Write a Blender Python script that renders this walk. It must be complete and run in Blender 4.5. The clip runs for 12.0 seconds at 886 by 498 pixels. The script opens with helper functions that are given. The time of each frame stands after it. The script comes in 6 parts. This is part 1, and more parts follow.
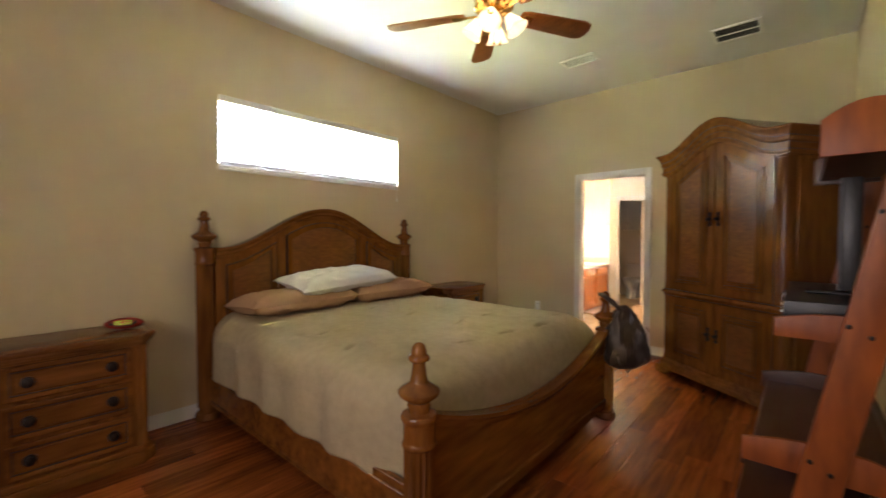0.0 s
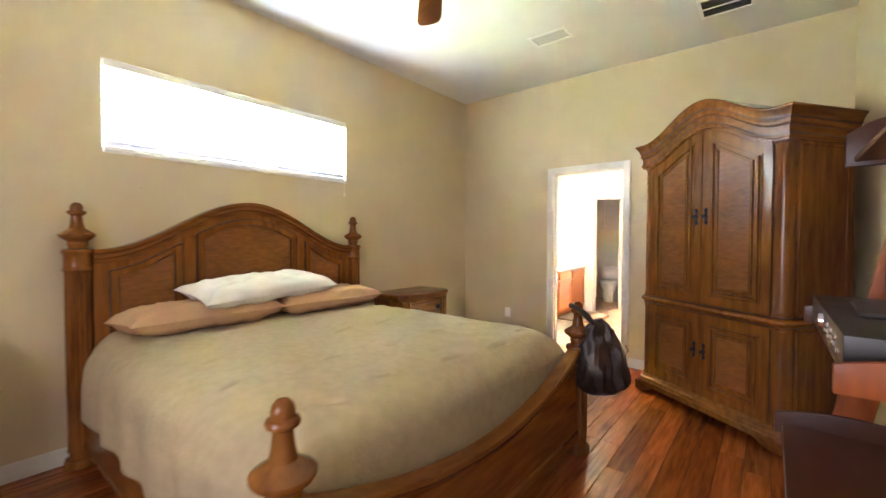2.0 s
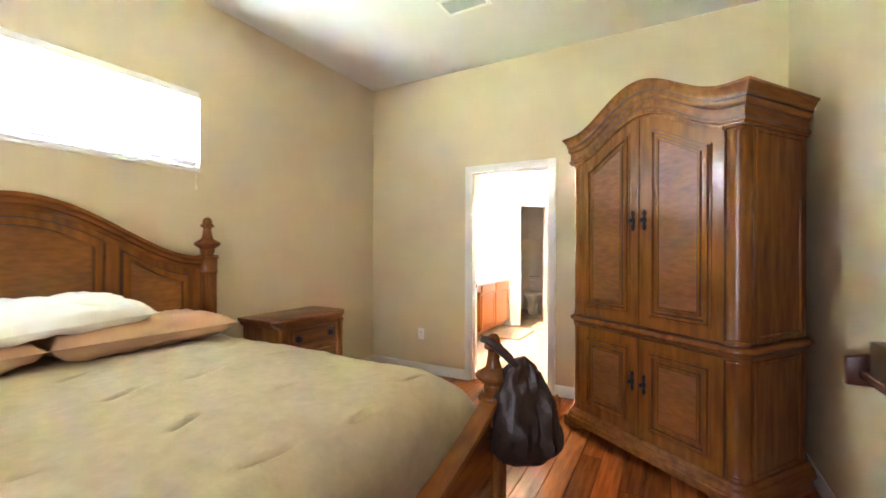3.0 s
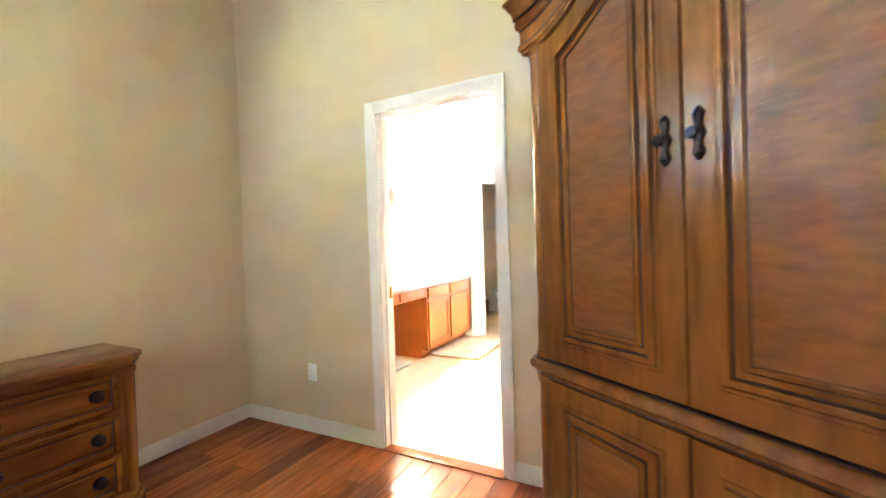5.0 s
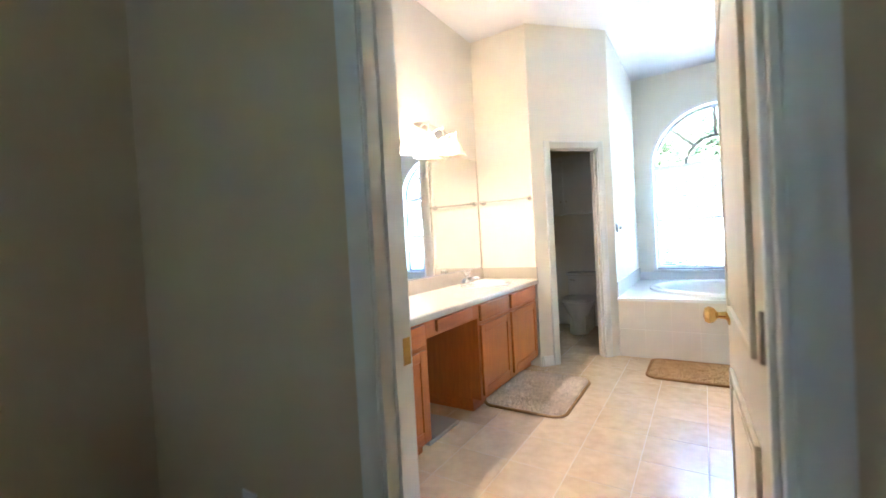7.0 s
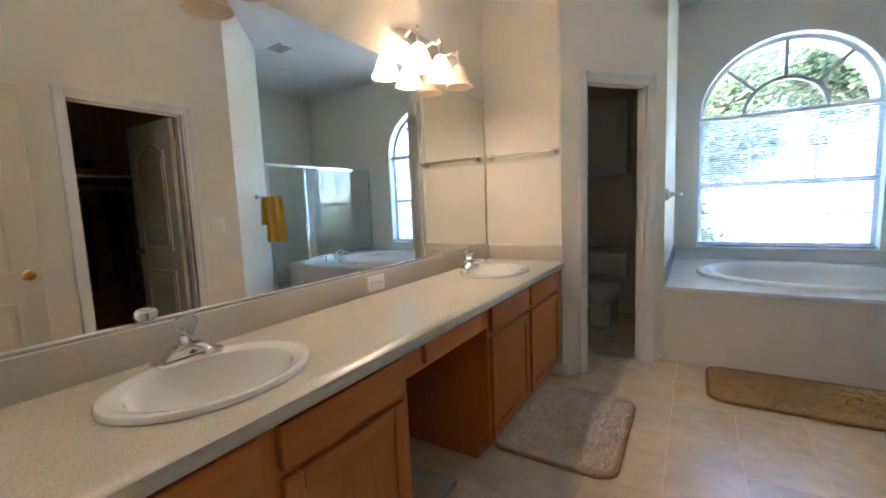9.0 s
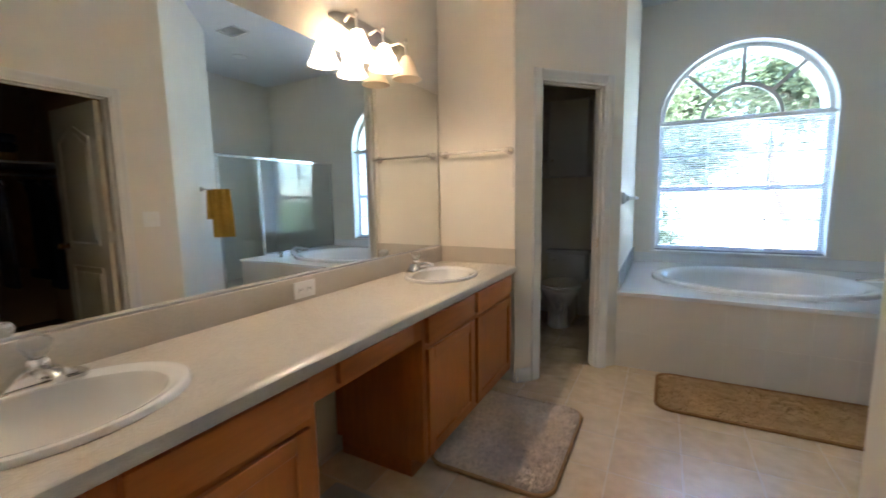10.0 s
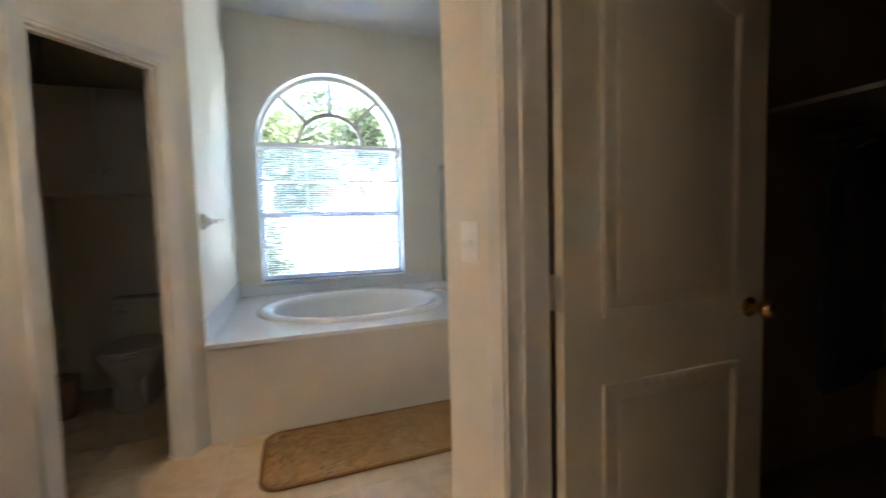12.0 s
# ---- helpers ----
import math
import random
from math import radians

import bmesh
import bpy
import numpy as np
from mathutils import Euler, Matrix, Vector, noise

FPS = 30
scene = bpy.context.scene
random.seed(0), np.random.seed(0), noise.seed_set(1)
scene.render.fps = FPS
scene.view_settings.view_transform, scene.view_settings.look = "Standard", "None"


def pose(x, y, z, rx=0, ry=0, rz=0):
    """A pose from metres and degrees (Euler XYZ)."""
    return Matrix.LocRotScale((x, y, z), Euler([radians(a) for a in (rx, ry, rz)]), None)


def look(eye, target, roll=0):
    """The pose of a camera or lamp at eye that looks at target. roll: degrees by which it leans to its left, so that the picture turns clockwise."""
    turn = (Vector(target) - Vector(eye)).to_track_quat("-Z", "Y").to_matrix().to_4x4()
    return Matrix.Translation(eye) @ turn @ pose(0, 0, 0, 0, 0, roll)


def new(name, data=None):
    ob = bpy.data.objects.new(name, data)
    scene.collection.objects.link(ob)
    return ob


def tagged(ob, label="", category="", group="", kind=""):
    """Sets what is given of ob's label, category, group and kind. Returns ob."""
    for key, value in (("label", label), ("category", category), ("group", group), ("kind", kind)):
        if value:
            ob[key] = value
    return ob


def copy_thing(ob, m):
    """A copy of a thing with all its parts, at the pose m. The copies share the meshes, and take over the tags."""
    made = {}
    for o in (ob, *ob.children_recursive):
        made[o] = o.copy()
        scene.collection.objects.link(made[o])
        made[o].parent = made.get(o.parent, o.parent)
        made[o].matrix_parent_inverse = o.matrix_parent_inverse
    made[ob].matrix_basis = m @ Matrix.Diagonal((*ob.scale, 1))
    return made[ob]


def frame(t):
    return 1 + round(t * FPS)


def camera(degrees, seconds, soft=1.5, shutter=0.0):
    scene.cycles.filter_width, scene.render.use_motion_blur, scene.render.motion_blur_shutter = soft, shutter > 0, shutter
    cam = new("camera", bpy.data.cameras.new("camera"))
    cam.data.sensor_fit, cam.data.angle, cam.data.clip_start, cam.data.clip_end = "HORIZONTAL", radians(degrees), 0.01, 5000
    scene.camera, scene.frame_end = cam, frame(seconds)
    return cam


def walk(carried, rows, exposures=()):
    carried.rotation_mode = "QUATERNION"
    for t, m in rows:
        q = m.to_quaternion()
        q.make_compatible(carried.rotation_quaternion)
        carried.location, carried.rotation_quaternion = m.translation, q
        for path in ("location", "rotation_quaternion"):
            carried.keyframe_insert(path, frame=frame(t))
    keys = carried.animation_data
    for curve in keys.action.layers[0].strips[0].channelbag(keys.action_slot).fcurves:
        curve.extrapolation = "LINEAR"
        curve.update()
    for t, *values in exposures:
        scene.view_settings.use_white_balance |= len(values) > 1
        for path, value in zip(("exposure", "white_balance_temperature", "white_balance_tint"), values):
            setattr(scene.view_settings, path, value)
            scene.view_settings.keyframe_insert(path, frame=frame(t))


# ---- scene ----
cam = camera(94.8, 12.0, shutter=0.4)

# seconds, eye, target, roll
PATH = [
    (0, (3.303, -4.928, 1.311), (1.979, -3.43, 1.253), 0.0),
    (0.5, (3.292, -4.927, 1.298), (2.213, -3.244, 1.235), 0.1),
    (1, (3.26, -4.892, 1.297), (2.163, -3.222, 1.208), -0.5),
    (1.5, (3.205, -4.692, 1.292), (1.929, -3.153, 1.232), -1.2),
    (2, (3.142, -4.372, 1.302), (1.889, -2.814, 1.249), 0.1),
    (2.5, (3.015, -4.023, 1.3), (1.973, -2.316, 1.282), -1.6),
    (3, (2.913, -3.609, 1.29), (1.939, -1.862, 1.287), 0.2),
    (3.5, (2.822, -3.194, 1.267), (1.991, -1.375, 1.264), -1.7),
    (3.7, (2.8, -3.034, 1.274), (2.087, -1.166, 1.265), -3.1),
    (5.3, (2.593, -1.767, 1.208), (1.541, -0.067, 1.158), -0.5),
    (5.5, (2.515, -1.606, 1.195), (1.352, 0.019, 1.136), 0.2),
    (6, (2.273, -1.322, 1.236), (0.984, 0.206, 1.208), -3.2),
    (6.5, (2.053, -1.036, 1.223), (0.846, 0.56, 1.198), -3.9),
    (7, (1.882, -0.721, 1.212), (0.802, 0.962, 1.175), -3.2),
    (8.8, (1.364, 0.08, 1.241), (0.367, 1.808, 1.098), -2.0),
    (9, (1.344, 0.115, 1.237), (0.293, 1.803, 1.023), -2.3),
    (9.5, (1.365, 0.224, 1.238), (0.212, 1.832, 0.944), -1.6),
    (10, (1.426, 0.322, 1.261), (0.481, 2.069, 1.02), -0.9),
    (10.5, (1.438, 0.451, 1.26), (0.795, 2.329, 1.013), -1.1),
    (11, (1.385, 0.647, 1.231), (1.232, 2.634, 1.064), -2.7),
    (11.5, (1.504, 0.846, 1.216), (1.682, 2.833, 1.07), -2.2),
    (12, (1.623, 0.989, 1.2), (2.318, 2.86, 1.076), -1.6),
]
walk(cam, [(t, look(eye, target, roll)) for t, eye, target, roll in PATH],
     exposures=[(0.0, 7.55, 7200, 25), (0.5, 8.35, 7000, 25), (2.0, 8.55, 6450, 24), (3.5, 9.0, 6050, 23), (5.3, 9.1, 5800, 17), (5.7, 8.95, 5500, 14), (6.0, 8.5, 5400, 11), (6.5, 7.4, 5200, 9),
                (7.0, 6.8, 5000, 8), (8.0, 5.6, 5100, 8), (8.8, 5.25, 5200, 8), (10.5, 5.15, 5400, 9), (11.0, 4.98, 5600, 10), (12.0, 5.25, 5800, 10)])

# ---- world, sun, lamps ----
world = bpy.data.worlds.new("sky")
scene.world = world
world.use_nodes = True
wn = world.node_tree
sky = wn.nodes.new("ShaderNodeTexSky")
sky.sky_type, sky.sun_disc = "NISHITA", False
sky.sun_elevation, sky.sun_rotation = radians(52), radians(155)
wn.links.new(sky.outputs[0], wn.nodes["Background"].inputs[0])
wn.nodes["Background"].inputs[1].default_value = 0.15

sun = new("sun", bpy.data.lights.new("sun", "SUN"))
sun.data.energy, sun.data.angle, sun.data.color = 5.0, radians(0.5), (1.0, 0.94, 0.86)
sun.matrix_world = look((6.0, -12.0, 15.0), (0, 0, 0))


def lamp_point(name, place, watts, colour, radius):
    ob = new(name, bpy.data.lights.new(name, "POINT"))
    ob.data.energy, ob.data.color, ob.data.shadow_soft_size = watts, colour, radius
    ob.location = place
    return ob


def lamp_area(name, eye, target, w, h, watts, colour):
    ob = new(name, bpy.data.lights.new(name, "AREA"))
    ob.data.shape, ob.data.size, ob.data.size_y = "RECTANGLE", w, h
    ob.data.energy, ob.data.color = watts, colour
    ob.matrix_world = look(eye, target)
    return ob


WARM = (1.0, 0.68, 0.41)
BACK = -5.90                  # bedroom wall behind the start
# daylight in the opening behind the bedroom blinds
lamp_area("window_daylight", (-0.17, -2.835, 2.105), (1, -2.835, 2.105), 1.78, 0.54, 0.135, (0.95, 0.97, 1.0))
for k in range(4):
    lamp_point("fan_bulb_light", (1.93 + 0.118 * math.cos(radians(25 + 90 * k)), -2.93 + 0.118 * math.sin(radians(25 + 90 * k)), 2.535), 0.002, (1.0, 0.78, 0.54), 0.02)
lamp_area("back_window_daylight", (2.60, BACK - 0.17, 1.50), (2.60, 0, 1.50), 1.36, 1.16, 0.105, (0.95, 0.97, 1.0))
for y, watts in ((0.55, 0.05), (0.76, 0.05), (1.93, 0.29), (2.14, 0.29)):
    lamp_point("vanity_bulb_light", (0.115, y, 1.975), watts, WARM, 0.035)


# ---- materials ----
def material(name, colour, rough=0.6, metal=0.0, vary=0.12, scale=6.0, bump=0.0, bump_scale=120.0, stretch=(1, 1, 1), spec=0.5,
             object_vary=0.0, second=None, mix_scale=None):
    """Principled surface with two scales of colour variation and a fine relief."""
    m = bpy.data.materials.new(name)
    m.use_nodes = True
    nt = m.node_tree
    bsdf = nt.nodes["Principled BSDF"]
    bsdf.inputs["Roughness"].default_value = rough
    bsdf.inputs["Metallic"].default_value = metal
    bsdf.inputs["Specular IOR Level"].default_value = spec
    tc = nt.nodes.new("ShaderNodeTexCoord")
    mp = nt.nodes.new("ShaderNodeMapping")
    mp.inputs["Scale"].default_value = stretch
    nt.links.new(tc.outputs["Object"], mp.inputs[0])
    vec = mp.outputs[0]
    if object_vary:
        oi = nt.nodes.new("ShaderNodeObjectInfo")
        sc = nt.nodes.new("ShaderNodeVectorMath")
        sc.operation = "MULTIPLY_ADD"
        nt.links.new(oi.outputs["Random"], sc.inputs[0])
        sc.inputs[1].default_value = (37.0, 51.0, 13.0)
        nt.links.new(mp.outputs[0], sc.inputs[2])
        vec = sc.outputs[0]
    n1 = nt.nodes.new("ShaderNodeTexNoise")
    n1.inputs["Scale"].default_value, n1.inputs["Detail"].default_value = scale, 6
    n2 = nt.nodes.new("ShaderNodeTexNoise")
    n2.inputs["Scale"].default_value, n2.inputs["Detail"].default_value = mix_scale or scale * 0.18, 3
    nt.links.new(vec, n1.inputs[0])
    nt.links.new(vec, n2.inputs[0])
    ramp = nt.nodes.new("ShaderNodeValToRGB")
    lo = [c * (1 - vary) for c in colour]
    hi = [min(1, c * (1 + vary)) for c in colour]
    if second:
        lo = list(second)
    ramp.color_ramp.elements[0].color, ramp.color_ramp.elements[1].color = (*lo, 1), (*hi, 1)
    ramp.color_ramp.elements[0].position, ramp.color_ramp.elements[1].position = 0.25, 0.75
    add = nt.nodes.new("ShaderNodeMath")
    add.operation = "MULTIPLY_ADD"
    nt.links.new(n1.outputs[0], add.inputs[0])
    add.inputs[1].default_value = 0.6
    half = nt.nodes.new("ShaderNodeMath")
    half.operation = "MULTIPLY"
    half.inputs[1].default_value = 0.4
    nt.links.new(n2.outputs[0], half.inputs[0])
    nt.links.new(half.outputs[0], add.inputs[2])
    nt.links.new(add.outputs[0], ramp.inputs[0])
    out = ramp.outputs[0]
    if object_vary:
        hsv = nt.nodes.new("ShaderNodeHueSaturation")
        mr = nt.nodes.new("ShaderNodeMapRange")
        mr.inputs["To Min"].default_value, mr.inputs["To Max"].default_value = 1 - object_vary, 1 + object_vary
        nt.links.new(oi.outputs["Random"], mr.inputs[0])
        nt.links.new(mr.outputs[0], hsv.inputs["Value"])
        nt.links.new(out, hsv.inputs["Color"])
        out = hsv.outputs[0]
    nt.links.new(out, bsdf.inputs["Base Color"])
    rr = nt.nodes.new("ShaderNodeMapRange")
    rr.inputs["To Min"].default_value, rr.inputs["To Max"].default_value = max(0.02, rough - 0.07), min(1, rough + 0.07)
    nt.links.new(n1.outputs[0], rr.inputs[0])
    nt.links.new(rr.outputs[0], bsdf.inputs["Roughness"])
    if bump:
        nb = nt.nodes.new("ShaderNodeTexNoise")
        nb.inputs["Scale"].default_value, nb.inputs["Detail"].default_value = bump_scale, 4
        nt.links.new(vec, nb.inputs[0])
        bp = nt.nodes.new("ShaderNodeBump")
        bp.inputs["Strength"].default_value, bp.inputs["Distance"].default_value = bump, 0.004
        nt.links.new(nb.outputs[0], bp.inputs["Height"])
        nt.links.new(bp.outputs[0], bsdf.inputs["Normal"])
    return m


def glowing(name, colour, strength):
    m = bpy.data.materials.new(name)
    m.use_nodes = True
    b = m.node_tree.nodes["Principled BSDF"]
    b.inputs["Base Color"].default_value = (*colour, 1)
    b.inputs["Emission Color"].default_value = (*colour, 1)
    b.inputs["Emission Strength"].default_value = strength
    return m


def glass(name, colour=(1, 1, 1), rough=0.0, clear=0.9):
    """Thin pane: clear through, with a sheen that grows at grazing angles."""
    m = bpy.data.materials.new(name)
    m.use_nodes = True
    nt = m.node_tree
    nt.nodes.remove(nt.nodes["Principled BSDF"])
    out = nt.nodes["Material Output"]
    t = nt.nodes.new("ShaderNodeBsdfTransparent")
    t.inputs[0].default_value = (*[c * clear for c in colour], 1)
    g = nt.nodes.new("ShaderNodeBsdfGlossy")
    g.inputs["Roughness"].default_value = rough
    lw = nt.nodes.new("ShaderNodeLayerWeight")
    lw.inputs[0].default_value = 0.5
    f = nt.nodes.new("ShaderNodeMath")
    f.operation = "POWER"
    f.inputs[1].default_value = 4.0
    nt.links.new(lw.outputs["Facing"], f.inputs[0])
    f2 = nt.nodes.new("ShaderNodeMath")
    f2.operation = "MULTIPLY_ADD"
    f2.inputs[1].default_value, f2.inputs[2].default_value = 0.75, 0.05
    nt.links.new(f.outputs[0], f2.inputs[0])
    f = f2
    mx = nt.nodes.new("ShaderNodeMixShader")
    nt.links.new(f.outputs[0], mx.inputs[0])
    nt.links.new(t.outputs[0], mx.inputs[1])
    nt.links.new(g.outputs[0], mx.inputs[2])
    nt.links.new(mx.outputs[0], out.inputs[0])
    return m


def translucent(name, colour, share=0.5):
    m = bpy.data.materials.new(name)
    m.use_nodes = True
    nt = m.node_tree
    b = nt.nodes["Principled BSDF"]
    b.inputs["Base Color"].default_value = (*colour, 1)
    b.inputs["Roughness"].default_value = 0.5
    t = nt.nodes.new("ShaderNodeBsdfTranslucent")
    t.inputs[0].default_value = (*colour, 1)
    mx = nt.nodes.new("ShaderNodeMixShader")
    mx.inputs[0].default_value = share
    nt.links.new(b.outputs[0], mx.inputs[1])
    nt.links.new(t.outputs[0], mx.inputs[2])
    nt.links.new(mx.outputs[0], nt.nodes["Material Output"].inputs[0])
    return m


M_WALL = material("beige_wall_paint", (0.66, 0.555, 0.375), 0.75, vary=0.05, scale=3, bump=0.25, bump_scale=160)
M_WALLB = material("cream_wall_paint", (0.80, 0.755, 0.66), 0.7, vary=0.04, scale=3, bump=0.25, bump_scale=160)
# cream wall darkened to tan: the closet's dim warm light put into the colour
M_CLOSET = material("dim_closet_wall", (0.42, 0.29, 0.17), 0.75, vary=0.05, scale=3, bump=0.25, bump_scale=160)
M_CEIL = material("ceiling_paint", (0.80, 0.79, 0.78), 0.85, vary=0.04, scale=4, bump=0.5, bump_scale=90)
M_TRIM = material("white_gloss_trim", (0.78, 0.77, 0.74), 0.35, vary=0.03, scale=8)
M_DOOR = material("cream_door_paint", (0.72, 0.66, 0.54), 0.42, vary=0.04, scale=5, bump=0.15, bump_scale=60, stretch=(6, 6, 1))
M_PLANK = material("glossy_cherry_plank", (0.36, 0.095, 0.020), 0.19, vary=0.35, scale=5, bump=0.12, bump_scale=30, stretch=(9, 0.8, 1),
                   object_vary=0.32, second=(0.11, 0.025, 0.007), mix_scale=2.2)
M_GAP = material("dark_floor_joint", (0.03, 0.015, 0.01), 0.8)
M_WOOD = material("antique_brown_wood", (0.255, 0.094, 0.018), 0.205, vary=0.3, scale=5, bump=0.15, bump_scale=35, stretch=(5, 5, 0.7),
                  second=(0.082, 0.026, 0.006), spec=0.45)
M_WOODH = material("antique_brown_wood_lengthwise", (0.255, 0.094, 0.018), 0.205, vary=0.3, scale=5, bump=0.15, bump_scale=35, stretch=(5, 0.7, 5),
                   second=(0.082, 0.026, 0.006), spec=0.45)
M_GLAZE = material("dark_antique_glaze", (0.045, 0.018, 0.007), 0.5, vary=0.3, scale=20)
# shelf cherry darkened: shade on boards, far ends and rails put into the colour
M_CHERRY_SHADED = material("shaded_cherry_shelf_wood", (0.065, 0.017, 0.007), 0.37, vary=0.15, scale=7, bump=0.08, bump_scale=40, stretch=(4, 1, 4), second=(0.050, 0.013, 0.006))
M_PANEL = material("mottled_veneer_panel", (0.225, 0.084, 0.019), 0.33, vary=0.35, scale=16, bump=0.32, bump_scale=34, stretch=(1, 1, 3.2), second=(0.120, 0.039, 0.009), spec=0.4)
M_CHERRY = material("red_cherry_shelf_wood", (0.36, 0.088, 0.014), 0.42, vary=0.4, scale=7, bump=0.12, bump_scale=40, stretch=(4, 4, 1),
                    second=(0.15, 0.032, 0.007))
M_OAK = material("honey_oak", (0.50, 0.16, 0.021), 0.36, vary=0.22, scale=7, bump=0.15, bump_scale=40, stretch=(6, 6, 0.8),
                 second=(0.40, 0.115, 0.014))
M_OAKH = material("honey_oak_lengthwise", (0.50, 0.16, 0.021), 0.36, vary=0.22, scale=7, bump=0.15, bump_scale=40, stretch=(6, 0.8, 6),
                  second=(0.40, 0.115, 0.014))
M_BRONZE = material("dark_bronze", (0.035, 0.028, 0.024), 0.4, 0.8, vary=0.3, scale=40)
M_BRASS = material("polished_brass", (0.72, 0.50, 0.18), 0.2, 1.0, vary=0.08, scale=30)
M_CHROME = material("chrome", (0.80, 0.80, 0.80), 0.1, 1.0, vary=0.04, scale=30)
M_NICKEL = material("brushed_nickel", (0.60, 0.56, 0.50), 0.36, 1.0, vary=0.08, scale=60)
M_COVER = material("tan_coverlet", (0.46, 0.38, 0.25), 0.9, vary=0.14, scale=22, bump=0.7, bump_scale=70, spec=0.1, mix_scale=2.5)
M_PILLOW = material("tan_pillowcase", (0.55, 0.34, 0.20), 0.85, vary=0.08, scale=9, bump=0.3, bump_scale=200, spec=0.1)
M_PILLOWW = material("white_pillowcase", (0.80, 0.77, 0.73), 0.85, vary=0.05, scale=9, bump=0.3, bump_scale=200, spec=0.1)
M_LEATHER = material("black_brown_leather", (0.036, 0.024, 0.018), 0.40, vary=0.5, scale=14, bump=0.5, bump_scale=60)
M_COUNTER = material("cultured_stone", (0.57, 0.52, 0.44), 0.28, vary=0.14, scale=420, mix_scale=4)
M_PORCELAIN = material("white_porcelain", (0.82, 0.81, 0.79), 0.10, vary=0.02, scale=4)
M_ACRYLIC = material("white_tub_acrylic", (0.82, 0.83, 0.84), 0.14, vary=0.02, scale=4)
M_TUBTILE = material("cream_tub_front", (0.72, 0.68, 0.61), 0.4, vary=0.05, scale=6)
M_TILE = material("beige_vinyl_tile", (0.78, 0.64, 0.45), 0.22, vary=0.06, scale=14, object_vary=0.04,
                  second=(0.61, 0.46, 0.30), mix_scale=2.5)
M_GROUT = material("pale_grout", (0.70, 0.65, 0.57), 0.6, vary=0.06)
M_RUG = material("tan_bath_rug", (0.44, 0.29, 0.14), 0.95, vary=0.25, scale=30, bump=1.0, bump_scale=60, spec=0.05, second=(0.35, 0.225, 0.105), mix_scale=5)
M_RUGE = material("brown_rug_binding", (0.30, 0.17, 0.07), 0.95, vary=0.2, scale=40, bump=0.8, bump_scale=90, spec=0.05)
M_MAT = material("beige_shag_mat", (0.80, 0.69, 0.57), 0.95, vary=0.2, scale=40, bump=1.0, bump_scale=60, spec=0.05, second=(0.50, 0.42, 0.35), mix_scale=6)
M_TOWEL = material("gold_towel", (0.52, 0.30, 0.05), 0.95, vary=0.15, scale=40, bump=0.8, bump_scale=120, spec=0.05)
M_PLASTIC = material("white_plastic", (0.88, 0.87, 0.84), 0.4, vary=0.02)
M_BLACK = material("black_plastic", (0.014, 0.014, 0.016), 0.35, vary=0.2, scale=20)
M_GREY = material("grey_metal_vent", (0.42, 0.42, 0.42), 0.5, vary=0.06)
M_VENTD = material("dark_grey_vent", (0.15, 0.15, 0.15), 0.5, vary=0.06)
M_DARK = material("dark_void", (0.02, 0.02, 0.02), 0.9)
M_BLINDW = translucent("white_blind_slat", (0.80, 0.80, 0.79), 0.06)
M_BLINDM = translucent("mini_blind_slat", (0.70, 0.74, 0.80), 0.2)
M_MIRROR = material("mirror_silver", (0.86, 0.88, 0.87), 0.0, 1.0, vary=0.0)
M_MIRROR.node_tree.nodes["Principled BSDF"].inputs["Roughness"].default_value = 0.0
for link in list(M_MIRROR.node_tree.links):
    if link.to_socket.name == "Roughness":
        M_MIRROR.node_tree.links.remove(link)
# white trim darkened: the grilles' backlit shade is put into the colour
M_GRILLE = material("backlit_grille", (0.52, 0.48, 0.43), 0.5, vary=0.06, scale=20)
M_GLASS = glass("clear_glass")
M_SHGLASS = glass("shower_glass", (0.95, 0.98, 0.97), 0.02, 0.95)
M_SHADE = translucent("lit_frosted_shade", (0.95, 0.88, 0.78), 0.75)
M_FANSHADE = translucent("lit_fan_shade", (0.95, 0.88, 0.78), 0.75)
for m_, glow in ((M_SHADE, 0.25), (M_FANSHADE, 0.009)):
    pb = m_.node_tree.nodes["Principled BSDF"]
    pb.inputs["Emission Color"].default_value, pb.inputs["Emission Strength"].default_value = (1.0, 0.78, 0.52, 1), glow
M_SCREEN = material("dark_tv_screen", (0.02, 0.022, 0.025), 0.12, vary=0.1)
M_CLOTH1 = material("dark_clothes", (0.03, 0.03, 0.04), 0.95, vary=0.4, scale=8)
M_CLOTH2 = material("ochre_clothes", (0.30, 0.17, 0.05), 0.95, vary=0.3, scale=8)
M_CLOTH3 = material("blue_grey_clothes", (0.07, 0.08, 0.11), 0.95, vary=0.3, scale=8)
M_LEAF = translucent("leaf_green", (0.085, 0.105, 0.050), 0.45)
M_BARK = material("bark", (0.20, 0.14, 0.10), 0.9, vary=0.3, scale=8, bump=1.0, bump_scale=20)
M_GRASS = material("lawn", (0.10, 0.14, 0.04), 0.95, vary=0.3, scale=3)
M_STUCCO = material("pale_stucco", (0.80, 0.79, 0.76), 0.9, vary=0.05, scale=3, bump=0.5, bump_scale=40)
M_ROOF = material("grey_shingle", (0.17, 0.16, 0.15), 0.9, vary=0.3, scale=8)


